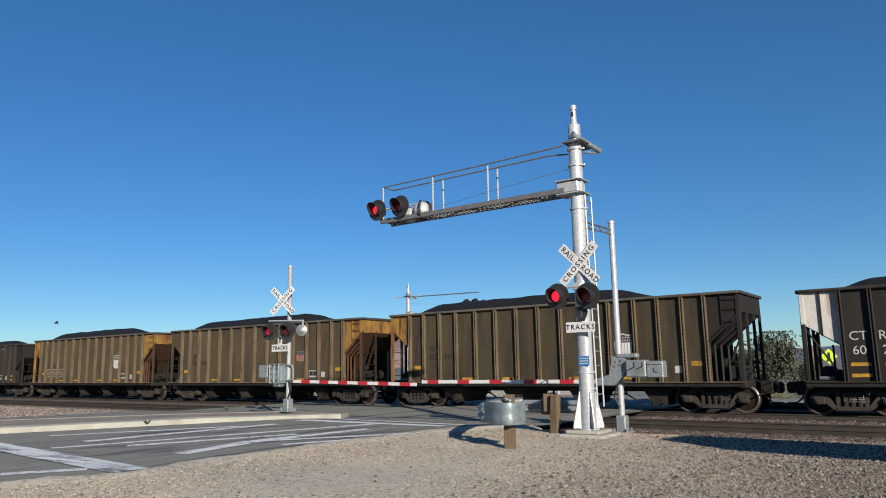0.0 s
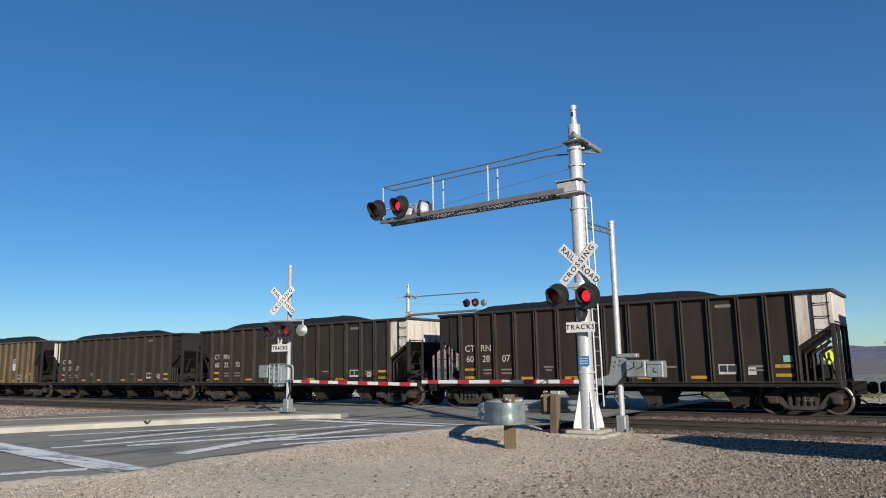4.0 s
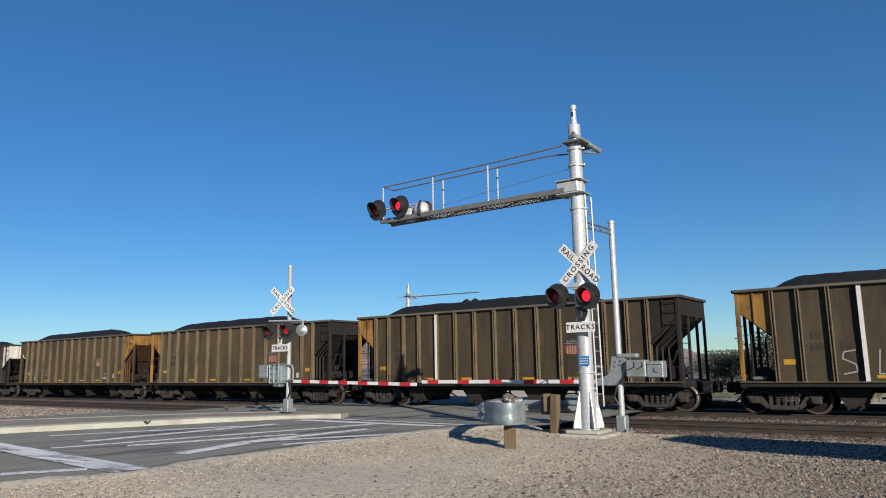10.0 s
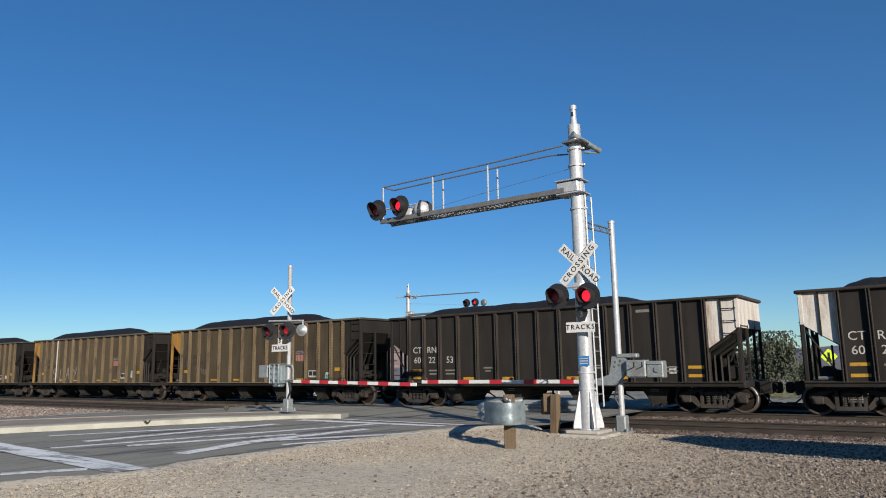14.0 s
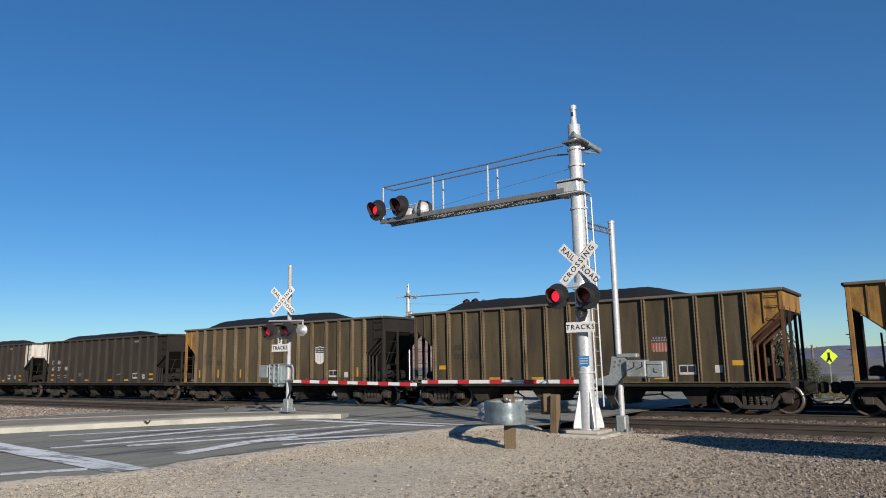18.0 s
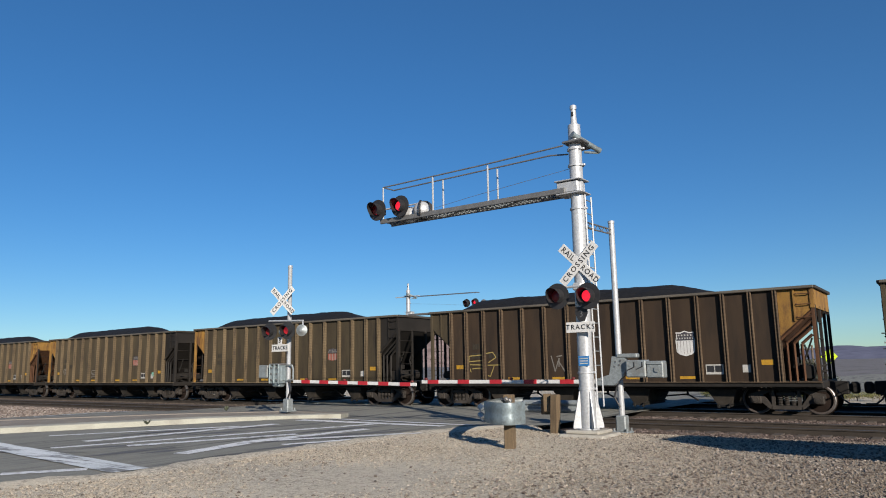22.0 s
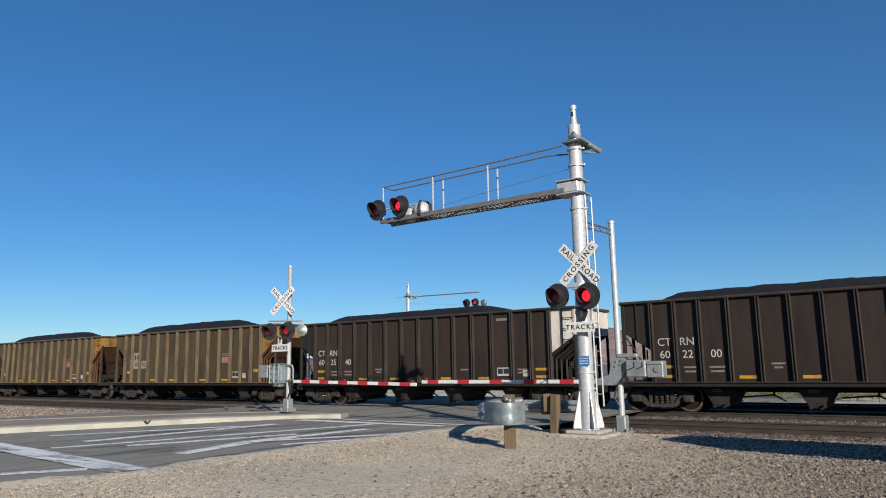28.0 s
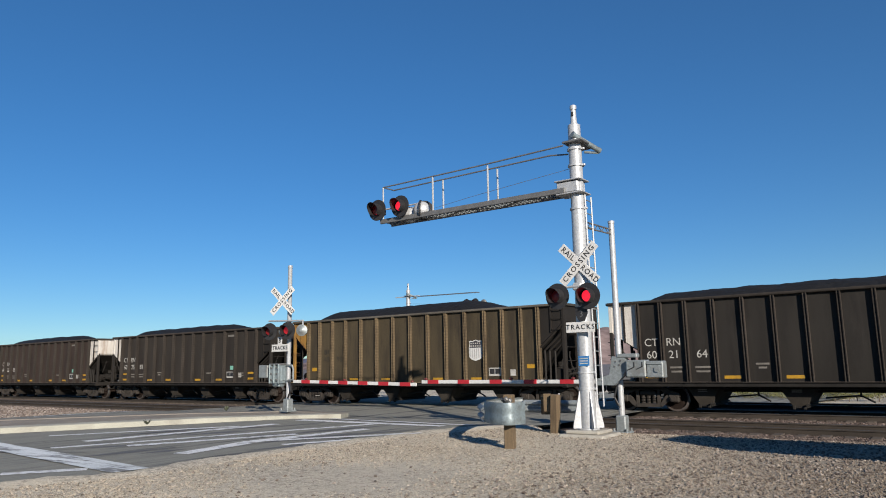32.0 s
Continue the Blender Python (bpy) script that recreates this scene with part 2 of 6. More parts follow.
M_RIBR = surface("dusty_russet_rib", (0.066, 0.046, 0.030), (0.112, 0.080, 0.052), 1.5, 0.8, bump=0.12, fine=35, dirt=(0.038, 0.028, 0.022), dirt_scale=2.2, streak=(2, 2, 0.5), vary=0.12, spec=0.2)
M_CT = surface("weathered_black_paint", (0.0142, 0.0128, 0.0112), (0.0240, 0.0216, 0.0188), 0.8, 0.7, bump=0.12, fine=35, dirt=(0.0120, 0.0104, 0.0094), dirt_scale=0.9, streak=(2.5, 1, 0.45), vary=0.14, spec=0.22)
M_CTB = surface("weathered_maroon_paint", (0.0180, 0.0128, 0.0110), (0.0290, 0.0208, 0.0176), 0.8, 0.7, bump=0.12, fine=35, dirt=(0.0125, 0.0098, 0.0090), dirt_scale=0.9, streak=(2.5, 1, 0.45), vary=0.14, spec=0.22)
M_CTRIB = surface("dusty_black_rib", (0.024, 0.0205, 0.0175), (0.042, 0.0355, 0.0305), 1.5, 0.75, bump=0.12, fine=35, dirt=(0.018, 0.015, 0.013), dirt_scale=2.2, streak=(2, 2, 0.5), vary=0.1, spec=0.22)
M_ORANGE = surface("yellow_end_paint", (0.20, 0.107, 0.024), (0.27, 0.148, 0.033), 0.9, 0.7, bump=0.1, fine=35, dirt=(0.08, 0.038, 0.018), dirt_scale=1.3, dirt_at=(0.46, 0.64), streak=(2, 2, 0.6), spec=0.3)
M_WHITE = surface("white_end_paint", (0.46, 0.435, 0.40), (0.60, 0.575, 0.535), 0.9, 0.7, bump=0.1, fine=35, dirt=(0.24, 0.155, 0.105), dirt_scale=1.3, dirt_at=(0.50, 0.74), streak=(3, 3, 0.5), spec=0.3)
# grime of the dark ends; also stands in for shade on posts and stiffeners
M_DARK = surface("grimy_shaded_paint", (0.011, 0.0097, 0.0087), (0.022, 0.0185, 0.016), 0.9, 0.75, bump=0.1, fine=35, spec=0.25)
M_RUST = surface("rusted_end_steel", (0.062, 0.029, 0.0155), (0.108, 0.053, 0.027), 1.4, 0.85, bump=0.15, fine=35, dirt=(0.045, 0.025, 0.017), dirt_scale=1.6, dirt_at=(0.5, 0.7), streak=(3, 3, 0.5), spec=0.2)
# near-black for grime and for the shade below the car bodies
M_TRUCK = surface("grimy_shaded_steel", (0.008, 0.0074, 0.007), (0.019, 0.017, 0.0155), 3.0, 0.8, bump=0.2, fine=40, spec=0.25)
M_WHEEL = surface("rusty_wheel", (0.012, 0.0082, 0.0068), (0.025, 0.017, 0.0138), 3.0, 0.85, fine=40, spec=0.1)
# rim colour raised for wear and for the sun it catches
M_RIM = surface("worn_sunlit_rim", (0.05, 0.040, 0.036), (0.10, 0.083, 0.075), 3.0, 0.6, fine=40, spec=0.2)
# same steel made paler, for the sunlight on the side frames
M_FRAME = surface("sunlit_cast_frame", (0.024, 0.0205, 0.018), (0.052, 0.044, 0.038), 3.0, 0.8, bump=0.2, fine=40, spec=0.3)
M_TREAD = surface("worn_tread", (0.16, 0.15, 0.145), (0.25, 0.24, 0.23), 3.0, 0.4, metal=0.8, bump=0.0)
M_COAL = surface("coal", (0.0065, 0.0068, 0.0078), (0.014, 0.014, 0.015), 8.0, 0.7, bump=0.9, fine=30, bump_scale=14, spec=0.25)
M_YELLOW = surface("yellow_reflector", (0.36, 0.19, 0.015), (0.46, 0.26, 0.02), 4.0, 0.5, bump=0.0, dirt=(0.12, 0.075, 0.03), dirt_scale=3.0, dirt_at=(0.5, 0.72))
M_MARK = surface("white_stencil", (0.36, 0.355, 0.33), (0.46, 0.45, 0.43), 4.0, 0.6, bump=0.0, dirt=(0.13, 0.115, 0.10), dirt_scale=5.0, dirt_at=(0.55, 0.75))
M_FADED = surface("faded_stencil", (0.12, 0.11, 0.098), (0.19, 0.175, 0.155), 4.0, 0.6, bump=0.0)
M_LOGOR = surface("faded_red_paint", (0.24, 0.05, 0.032), (0.30, 0.075, 0.045), 5.0, 0.6, bump=0.0)
M_LOGOB = surface("faded_navy_paint", (0.035, 0.033, 0.042), (0.055, 0.05, 0.058), 5.0, 0.6, bump=0.0)


def dusty(mt, weight, tint, rough=0.5):
    """Powdery dust film: rough diffuse body with a faint sheen."""
    bs = mt.node_tree.nodes["Principled BSDF"]
    bs.inputs["Diffuse Roughness"].default_value = 0.35
    bs.inputs["Sheen Weight"].default_value, bs.inputs["Sheen Roughness"].default_value = weight, rough
    bs.inputs["Sheen Tint"].default_value = (*tint, 1)


def rivet_rows(mt, pitch):
    """Rows of rivet heads up a rib, drawn as lighter and darker bands of colour."""
    n, lk = mt.node_tree.nodes, mt.node_tree.links
    bs = n["Principled BSDF"]
    old = bs.inputs["Base Color"].links[0].from_socket
    tc, sep = n.new("ShaderNodeTexCoord"), n.new("ShaderNodeSeparateXYZ")
    lk.new(tc.outputs["Object"], sep.inputs[0])
    sn = n.new("ShaderNodeMath")
    sn.operation = "MULTIPLY"
    lk.new(sep.outputs["Z"], sn.inputs[0])
    sn.inputs[1].default_value = 2 * math.pi / pitch
    si = n.new("ShaderNodeMath")
    si.operation = "SINE"
    lk.new(sn.outputs[0], si.inputs[0])
    rg = n.new("ShaderNodeMapRange")
    lk.new(si.outputs[0], rg.inputs[0])
    rg.inputs[1].default_value, rg.inputs[2].default_value, rg.inputs[3].default_value, rg.inputs[4].default_value = -0.2, 0.6, 0.86, 1.07
    mx = n.new("ShaderNodeMix")
    mx.data_type, mx.blend_type = "RGBA", "MULTIPLY"
    mx.inputs["Factor"].default_value = 1.0
    lk.new(old, mx.inputs["A"])
    lk.new(rg.outputs[0], mx.inputs["B"])
    lk.new(mx.outputs["Result"], bs.inputs["Base Color"])


rivet_rows(M_RIB, 0.125)
rivet_rows(M_RIBR, 0.125)
rivet_rows(M_CTRIB, 0.125)
for m in (M_UP, M_RIB, M_UPR, M_RIBR, M_ORANGE):
    dusty(m, 0.035, (0.85, 0.62, 0.42))
for m in (M_CT, M_CTB, M_CTRIB):
    dusty(m, 0.05, (0.80, 0.56, 0.46))


def pebbled(mt, scale, lo, hi, depth):
    """Close-set pebbles of uneven tone, worn smooth in swept patches."""
    n, lk = mt.node_tree.nodes, mt.node_tree.links
    bs = n["Principled BSDF"]
    old = bs.inputs["Base Color"].links[0].from_socket
    geo = n.new("ShaderNodeNewGeometry")
    vo = n.new("ShaderNodeTexVoronoi")
    vo.inputs["Scale"].default_value = scale
    lk.new(geo.outputs["Position"], vo.inputs["Vector"])
    sep = n.new("ShaderNodeSeparateColor")
    lk.new(vo.outputs["Color"], sep.inputs[0])
    rg = n.new("ShaderNodeMapRange")
    lk.new(sep.outputs[0], rg.inputs[0])
    rg.inputs[3].default_value, rg.inputs[4].default_value = lo, hi
    # shade in the gaps between pebbles, multiplied into the colour
    gap = n.new("ShaderNodeMapRange")
    lk.new(vo.outputs["Distance"], gap.inputs[0])
    gap.inputs[1].default_value, gap.inputs[2].default_value, gap.inputs[3].default_value, gap.inputs[4].default_value = 0.35, 0.75, 1.0, 0.62
    both = n.new("ShaderNodeMath")
    both.operation = "MULTIPLY"
    lk.new(rg.outputs[0], both.inputs[0])
    lk.new(gap.outputs[0], both.inputs[1])
    patch = n.new("ShaderNodeTexNoise")
    patch.inputs["Scale"].default_value, patch.inputs["Detail"].default_value = 0.45, 4
    lk.new(geo.outputs["Position"], patch.inputs["Vector"])
    pr = n.new("ShaderNodeMapRange")
    lk.new(patch.outputs[0], pr.inputs[0])
    pr.inputs[1].default_value, pr.inputs[2].default_value, pr.inputs[3].default_value, pr.inputs[4].default_value = 0.40, 0.56, 0.25, 1.0
    mx = n.new("ShaderNodeMix")
    mx.data_type, mx.blend_type = "RGBA", "MULTIPLY"
    lk.new(pr.outputs[0], mx.inputs["Factor"])
    lk.new(old, mx.inputs["A"])
    lk.new(both.outputs[0], mx.inputs["B"])
    lk.new(mx.outputs["Result"], bs.inputs["Base Color"])
    bump = n.new("ShaderNodeBump")
    bump.invert = True
    bump.inputs["Strength"].default_value, bump.inputs["Distance"].default_value = depth, 0.015
    lk.new(vo.outputs["Distance"], bump.inputs["Height"])
    lk.new(bs.inputs["Normal"].links[0].from_socket, bump.inputs["Normal"])
    lk.new(bump.outputs[0], bs.inputs["Normal"])


pebbled(M_GRAVEL, 36.0, 0.66, 1.34, 0.6)


def coarse_side(mt, x0, x1, gain):
    """Gravel grows darker and coarser towards the railway yard, from x0 to x1."""
    n, lk = mt.node_tree.nodes, mt.node_tree.links
    bs = n["Principled BSDF"]
    old = bs.inputs["Base Color"].links[0].from_socket
    geo = n.new("ShaderNodeNewGeometry")
    sep = n.new("ShaderNodeSeparateXYZ")
    lk.new(geo.outputs["Position"], sep.inputs[0])
    wob = n.new("ShaderNodeTexNoise")
    wob.inputs["Scale"].default_value, wob.inputs["Detail"].default_value = 0.5, 4
    lk.new(geo.outputs["Position"], wob.inputs["Vector"])
    add = n.new("ShaderNodeMath")
    add.operation = "MULTIPLY_ADD"
    lk.new(wob.outputs[0], add.inputs[0])
    add.inputs[1].default_value = 3.5
    lk.new(sep.outputs["X"], add.inputs[2])
    rng = n.new("ShaderNodeMapRange")
    lk.new(add.outputs[0], rng.inputs[0])
    rng.inputs[1].default_value, rng.inputs[2].default_value = x0 + 1.75, x1 + 1.75
    mx = n.new("ShaderNodeMix")
    mx.data_type, mx.blend_type = "RGBA", "MULTIPLY"
    lk.new(rng.outputs[0], mx.inputs["Factor"])
    lk.new(old, mx.inputs["A"])
    mx.inputs["B"].default_value = (*gain, 1)
    lk.new(mx.outputs["Result"], bs.inputs["Base Color"])


coarse_side(M_GRAVEL, -5.6, 0.9, (0.355, 0.305, 0.272))


# ---- ground, road, tracks ----
RAIL_Z = -0.10
TRACKS = (20.6, 25.53, 30.46)         # centre lines; the train runs on the middle one


def ease(a, b, t):
    t = min(1.0, max(0.0, (t - a) / (b - a)))
    return t * t * (3 - 2 * t)


def ground_z(x, y):
    z = -0.28 * ease(15.6, 18.4, y) - 0.55 * ease(32.5, 36.5, y)
    return z + 0.02 * noise.noise((x * 0.35, y * 0.35, 0)) * (1 if y < 16 else 0.3)


def road_z(y):
    return 0.03 - 0.125 * ease(15.4, 18.6, y) - 0.62 * ease(33.0, 37.0, y)


def lerp_table(tab, y):
    for (a, u), (b, w) in zip(tab, tab[1:]):
        if y <= b:
            return u + (w - u) * max(0.0, (y - a) / (b - a))
    return tab[-1][1]


ROAD_R = [(-30, -16.5), (-5, -12.6), (5, -11.4), (6.6, -10.55), (7.6, -10.75), (10, -11.0), (13.7, -10.6), (15.8, -10.1), (18.2, -9.4), (34, -8.6), (120, 8)]
ROAD_L = [(-30, -36), (5, -28.6), (12, -27.9), (18, -27.2), (34, -26.6), (120, -10)]


def build_ground():
    xs = [-2500, -900, -350, -160, -90] + [-62 + 1.0 * i for i in range(75)] + [16, 22, 32, 50, 90, 200, 600, 2500]
    ys = [-900, -200, -60, -25, -10] + [-4 + 0.6 * i for i in range(72)] + [41, 45, 52, 62, 80, 120, 200, 400, 900, 2500, 4500]
    k = Kit()
    nx = len(xs)
    k.v = [(x, y, ground_z(x, y)) for y in ys for x in xs]
    for j in range(len(ys) - 1):
        for i in range(nx - 1):
            k.f.append((j * nx + i, j * nx + i + 1, (j + 1) * nx + i + 1, (j + 1) * nx + i))
            cx, cy = (xs[i] + xs[i + 1]) / 2, (ys[j] + ys[j + 1]) / 2
            k.m.append(1 if 17.6 + 0.25 * math.sin(cx) < cy < 33 else 2 if cy > 70 else 0)
    ob = new("ground", k.mesh("ground", [M_GRAVEL, M_BALLAST, M_SCRUB]))
    tagged(ob, "pale desert gravel with reddish ballast along the tracks", "ground", kind="structure")


def build_road():
    ys = [-30, -20, -12, -5] + [0 + 0.75 * i for i in range(52)] + [42, 48, 60, 80, 120]
    k, n = Kit(), 16
    for y in ys:
        a, b = lerp_table(ROAD_L, y), lerp_table(ROAD_R, y)
        for i in range(n + 1):
            x = a + (b - a) * i / n
            if i == n:
                x += 0.16 * noise.noise((y * 1.3, 3, 0))
            k.v.append((x, y, road_z(y)))
    for j in range(len(ys) - 1):
        for i in range(n):
            k.f.append((j * (n + 1) + i, j * (n + 1) + i + 1, (j + 1) * (n + 1) + i + 1, (j + 1) * (n + 1) + i))
    tagged(new("road", k.mesh("road", M_ASPHALT)), "worn grey asphalt road crossing the railway", "road", kind="structure")


def stripe(name, pts, label="worn white road paint line", mat=None, lift=0.006):
    """Painted strip between points with widths: (x, y, width)."""
    k = Kit()
    d = Vector((pts[-1][0] - pts[0][0], pts[-1][1] - pts[0][1])).normalized()
    s = Vector((d.y, -d.x))
    fine = []
    for (x0, y0, w0), (x1, y1, w1) in zip(pts, pts[1:]):
        m = max(1, int(math.hypot(x1 - x0, y1 - y0) / 0.5))
        fine += [(x0 + (x1 - x0) * i / m, y0 + (y1 - y0) * i / m, w0 + (w1 - w0) * i / m) for i in range(m)]
    fine.append(pts[-1])
    for x, y, w in fine:
        k.v += [(x - s.x * w / 2, y - s.y * w / 2, road_z(y - s.y * w / 2) + lift), (x + s.x * w / 2, y + s.y * w / 2, road_z(y + s.y * w / 2) + lift)]
    k.f = [(2 * i, 2 * i + 1, 2 * i + 3, 2 * i + 2) for i in range(len(fine) - 1)]
    k.m = [0] * len(k.f)
    return tagged(new(name, k.mesh(name, mat or M_PAINT)), label, "road marking", kind="structure")


M_STOP = surface("worn_stop_line", (0.58, 0.62, 0.63), (0.78, 0.81, 0.82), 1.2, 0.7, bump=0.1, fine=50, dirt=(0.20, 0.20, 0.195), dirt_scale=1.6, dirt_at=(0.50, 0.60), streak=(0.6, 3.0, 1))


def build_markings():
    stripe("stop_line", [(-19.6, 7.42, 0.66), (-10.85, 6.55, 0.62)], "broad worn white stop line", M_STOP, 0.0165)
    for i, (x0, y0, x1, y1, w0, w1) in enumerate(((-14.2, 1.2, -12.5, 5.2, 0.2, 0.3), (-12.44, 5.29, -11.72, 6.31, 0.3, 0.3), (-18.69, 9.03, -16.37, 13.06, 0.24, 0.30), (-16.36, 8.7, -15.98, 14.04, 0.34, 0.40),
                                   (-15.62, 7.6, -13.26, 15.21, 0.26, 0.30), (-14.49, 8.63, -13.08, 12.12, 0.34, 0.30), (-12.15, 8.33, -12.67, 10.5, 0.38, 0.46),
                                   (-12.67, 10.5, -12.4, 13.9, 0.44, 0.34), (-11.56, 10.32, -10.95, 11.72, 0.26, 0.24), (-12.53, 10.7, -10.48, 13.63, 0.30, 0.28),
                                   (-16.49, 15.39, -11.09, 15.37, 0.46, 0.36), (-16.19, 16.49, -10.6, 16.05, 0.40, 0.34), (-27.3, 12.6, -26.7, 16.5, 0.14, 0.14))):
        stripe("lane_line", [(x0, y0, w0), (x1, y1, w1)], lift=0.0065 + 0.0005 * i)
    for i, (x0, y0, x1, y1, w) in enumerate(((-15.0, 7.9, -14.2, 9.6, 0.4), (-15.63, 10.6, -14.9, 12.6, 0.42), (-12.3, 10.3, -12.0, 13.0, 0.40), (-11.45, 9.3, -10.75, 11.9, 0.42),
                              (-12.95, 8.01, -12.81, 8.91, 0.3), (-17.3, 9.6, -16.5, 12.8, 0.3), (-13.9, 10.4, -13.0, 13.2, 0.35), (-13.5, 7.0, -13.3, 9.0, 0.3),
                              (-18.4, 7.0, -15.6, 7.15, 0.16), (-16.9, 6.2, -14.2, 7.6, 0.22), (-13.4, 12.6, -12.6, 15.0, 0.34), (-11.9, 12.2, -11.2, 14.2, 0.3), (-17.0, 10.4, -14.8, 14.6, 0.24))):
        stripe("tyre_mark", [(x0, y0, 0.05), ((x0 + x1) / 2, (y0 + y1) / 2, w), (x1, y1, 0.05)], "dark streak on the asphalt", M_STREAK, 0.003 + 0.0002 * i)


M_STREAK = surface("dark_road_streak", (0.085, 0.085, 0.09), (0.13, 0.13, 0.135), 1.5, 0.8, bump=0.2, fine=90)


def build_island():
    near = [(-27.0, -2.0), (-23.4, 4.0), (-20.7, 8.75), (-18.4, 13.4), (-16.5, 17.2)]
    far = [(-17.2, 18.3), (-20.2, 18.7), (-21.6, 14.6), (-24.6, 10.6), (-29.6, 4.0)]
    poly = near + far
    k = Kit()
    c = Vector((-21.5, 10.5, 0))
    n = len(poly)
    outer = [Vector((x, y, road_z(y))) for x, y in poly]
    rim = [Vector((x, y, road_z(y) + 0.14)) for x, y in poly]

    def inset(i, d):
        a, b, e = Vector(poly[i - 1]), Vector(poly[i]), Vector(poly[(i + 1) % n])
        t = ((b - a).normalized() + (e - b).normalized()).normalized()
        p = b + Vector((-t.y, t.x)) * d
        return p
    rim2 = [Vector((*inset(i, 0.05), road_z(poly[i][1]) + 0.155)) for i in range(n)]
    inn = [Vector((*inset(i, 0.66), road_z(poly[i][1]) + 0.155)) for i in range(n)]
    inn2 = [Vector((*inset(i, 0.70), road_z(poly[i][1]) + 0.10)) for i in range(n)]
    k.v = [tuple(p) for ring in (outer, rim, rim2, inn, inn2) for p in ring]
    for r in range(4):
        k.f += [(r * n + i, r * n + (i + 1) % n, (r + 1) * n + (i + 1) % n, (r + 1) * n + i) for i in range(n)]
    k.m = [1 if 4 <= j % n <= 8 and j >= n else 0 for j in range(len(k.f))]
    tagged(new("kerb", k.mesh("kerb", [M_KERB, M_DIRT])), "pale concrete kerb round the median island", "kerb", kind="structure")
    k2 = Kit()
    k2.v = [(p.x, p.y, p.z + 0.04) for p in inn2]
    k2.f = [tuple(range(n))]
    k2.m = [0]
    tagged(new("median_island", k2.mesh("median_island", M_DIRT)), "bare dirt top of the median island", "island", kind="structure")


def build_track(yc):
    """Ties, two rails and crossing panels of one track."""
    name = "railway_track"
    tr = thing(name, pose(0, yc, RAIL_Z), "rusty steel rails on timber ties in ballast", "track", "railway tracks", kind="structure")
    for s in (-1, 1):
        k = Kit()
        y = s * 0.755
        prof = [(-0.07, -0.17), (0.07, -0.17), (0.07, -0.155), (0.012, -0.13), (0.012, -0.045), (0.036, -0.035), (0.036, -0.004), (0.028, 0.0), (-0.028, 0.0), (-0.036, -0.004), (-0.036, -0.035), (-0.012, -0.045), (-0.012, -0.13), (-0.07, -0.155)]
        n = len(prof)
        for x in (-420, 420):
            k.v += [(x, y + a, b) for a, b in prof]
        for i in range(n):
            k.f.append((i, n + i, n + (i + 1) % n, (i + 1) % n))
            k.m.append(1 if i in (6, 7, 8) else 0)
        part("rail", k, [M_RAIL, M_RAILTOP], tr, smooth=False)
    tie = Kit().box((0, 0, -0.19), (0.23, 2.6, 0.1), 0.012).mesh("tie", M_TIE)
    x = -60.0
    while x < 14:
        if not -27.6 < x < -9.0 and yc < 27:
            part("tie", tie, None, tr).location = (x, random.uniform(-0.04, 0.04), random.uniform(-0.008, 0.008))
        x += 0.53
    # crossing surface between and beside the rails
    pan = Kit().box((0, 0, 0), (2.42, 1.3, 0.16), 0.015).mesh("crossing_panel", M_PANEL)
    side = Kit().box((0, 0, 0), (2.42, 0.6, 0.16), 0.015).mesh("crossing_panel", M_PANEL)
    for i in range(7):
        xx = -26.0 + 2.44 * i
        part("crossing_panel", pan, None, tr).location = (xx, 0, -0.083)
        for s in (-1, 1):
            part("crossing_panel", side, None, tr).location = (xx, s * 1.12, -0.083)
    return tr


def lumps(count, area, size, keep, seed, zf):
    """Many small irregular stones in one mesh, as vertex and face arrays."""
    rng = np.random.default_rng(seed)
    base = np.array([(1, 0, 0), (-1, 0, 0), (0, 1, 0), (0, -1, 0), (0, 0, 1), (0, 0, -1)], float)
    tri = np.array([(0, 2, 4), (2, 1, 4), (1, 3, 4), (3, 0, 4), (2, 0, 5), (1, 2, 5), (3, 1, 5), (0, 3, 5)])
    x = rng.uniform(area[0], area[1], count)
    y = rng.uniform(area[2], area[3], count)
    ok = np.array([keep(a, b) for a, b in zip(x, y)])
    x, y = x[ok], y[ok]
    m = len(x)
    s = size[0] + (size[1] - size[0]) * rng.random(m) ** 2.6
    sc = s[:, None, None] * rng.uniform(0.6, 1.25, (m, 6, 1)) * np.array([1, 1, 0.65])
    v = base[None] * sc
    a = rng.uniform(0, 6.28, m)
    ca, sa = np.cos(a)[:, None], np.sin(a)[:, None]
    vx = v[:, :, 0] * ca - v[:, :, 1] * sa
    vy = v[:, :, 0] * sa + v[:, :, 1] * ca
    tilt = rng.uniform(-0.5, 0.5, m)[:, None]
    vz = v[:, :, 2] + vx * tilt * 0.6
    z = np.array([zf(p, q) for p, q in zip(x, y)])
    P = np.stack([vx + x[:, None], vy + y[:, None], vz + z[:, None] + 0.25 * s[:, None]], -1).reshape(-1, 3)
    F = (tri[None] + 6 * np.arange(m)[:, None, None]).reshape(-1, 3)
    return P, F


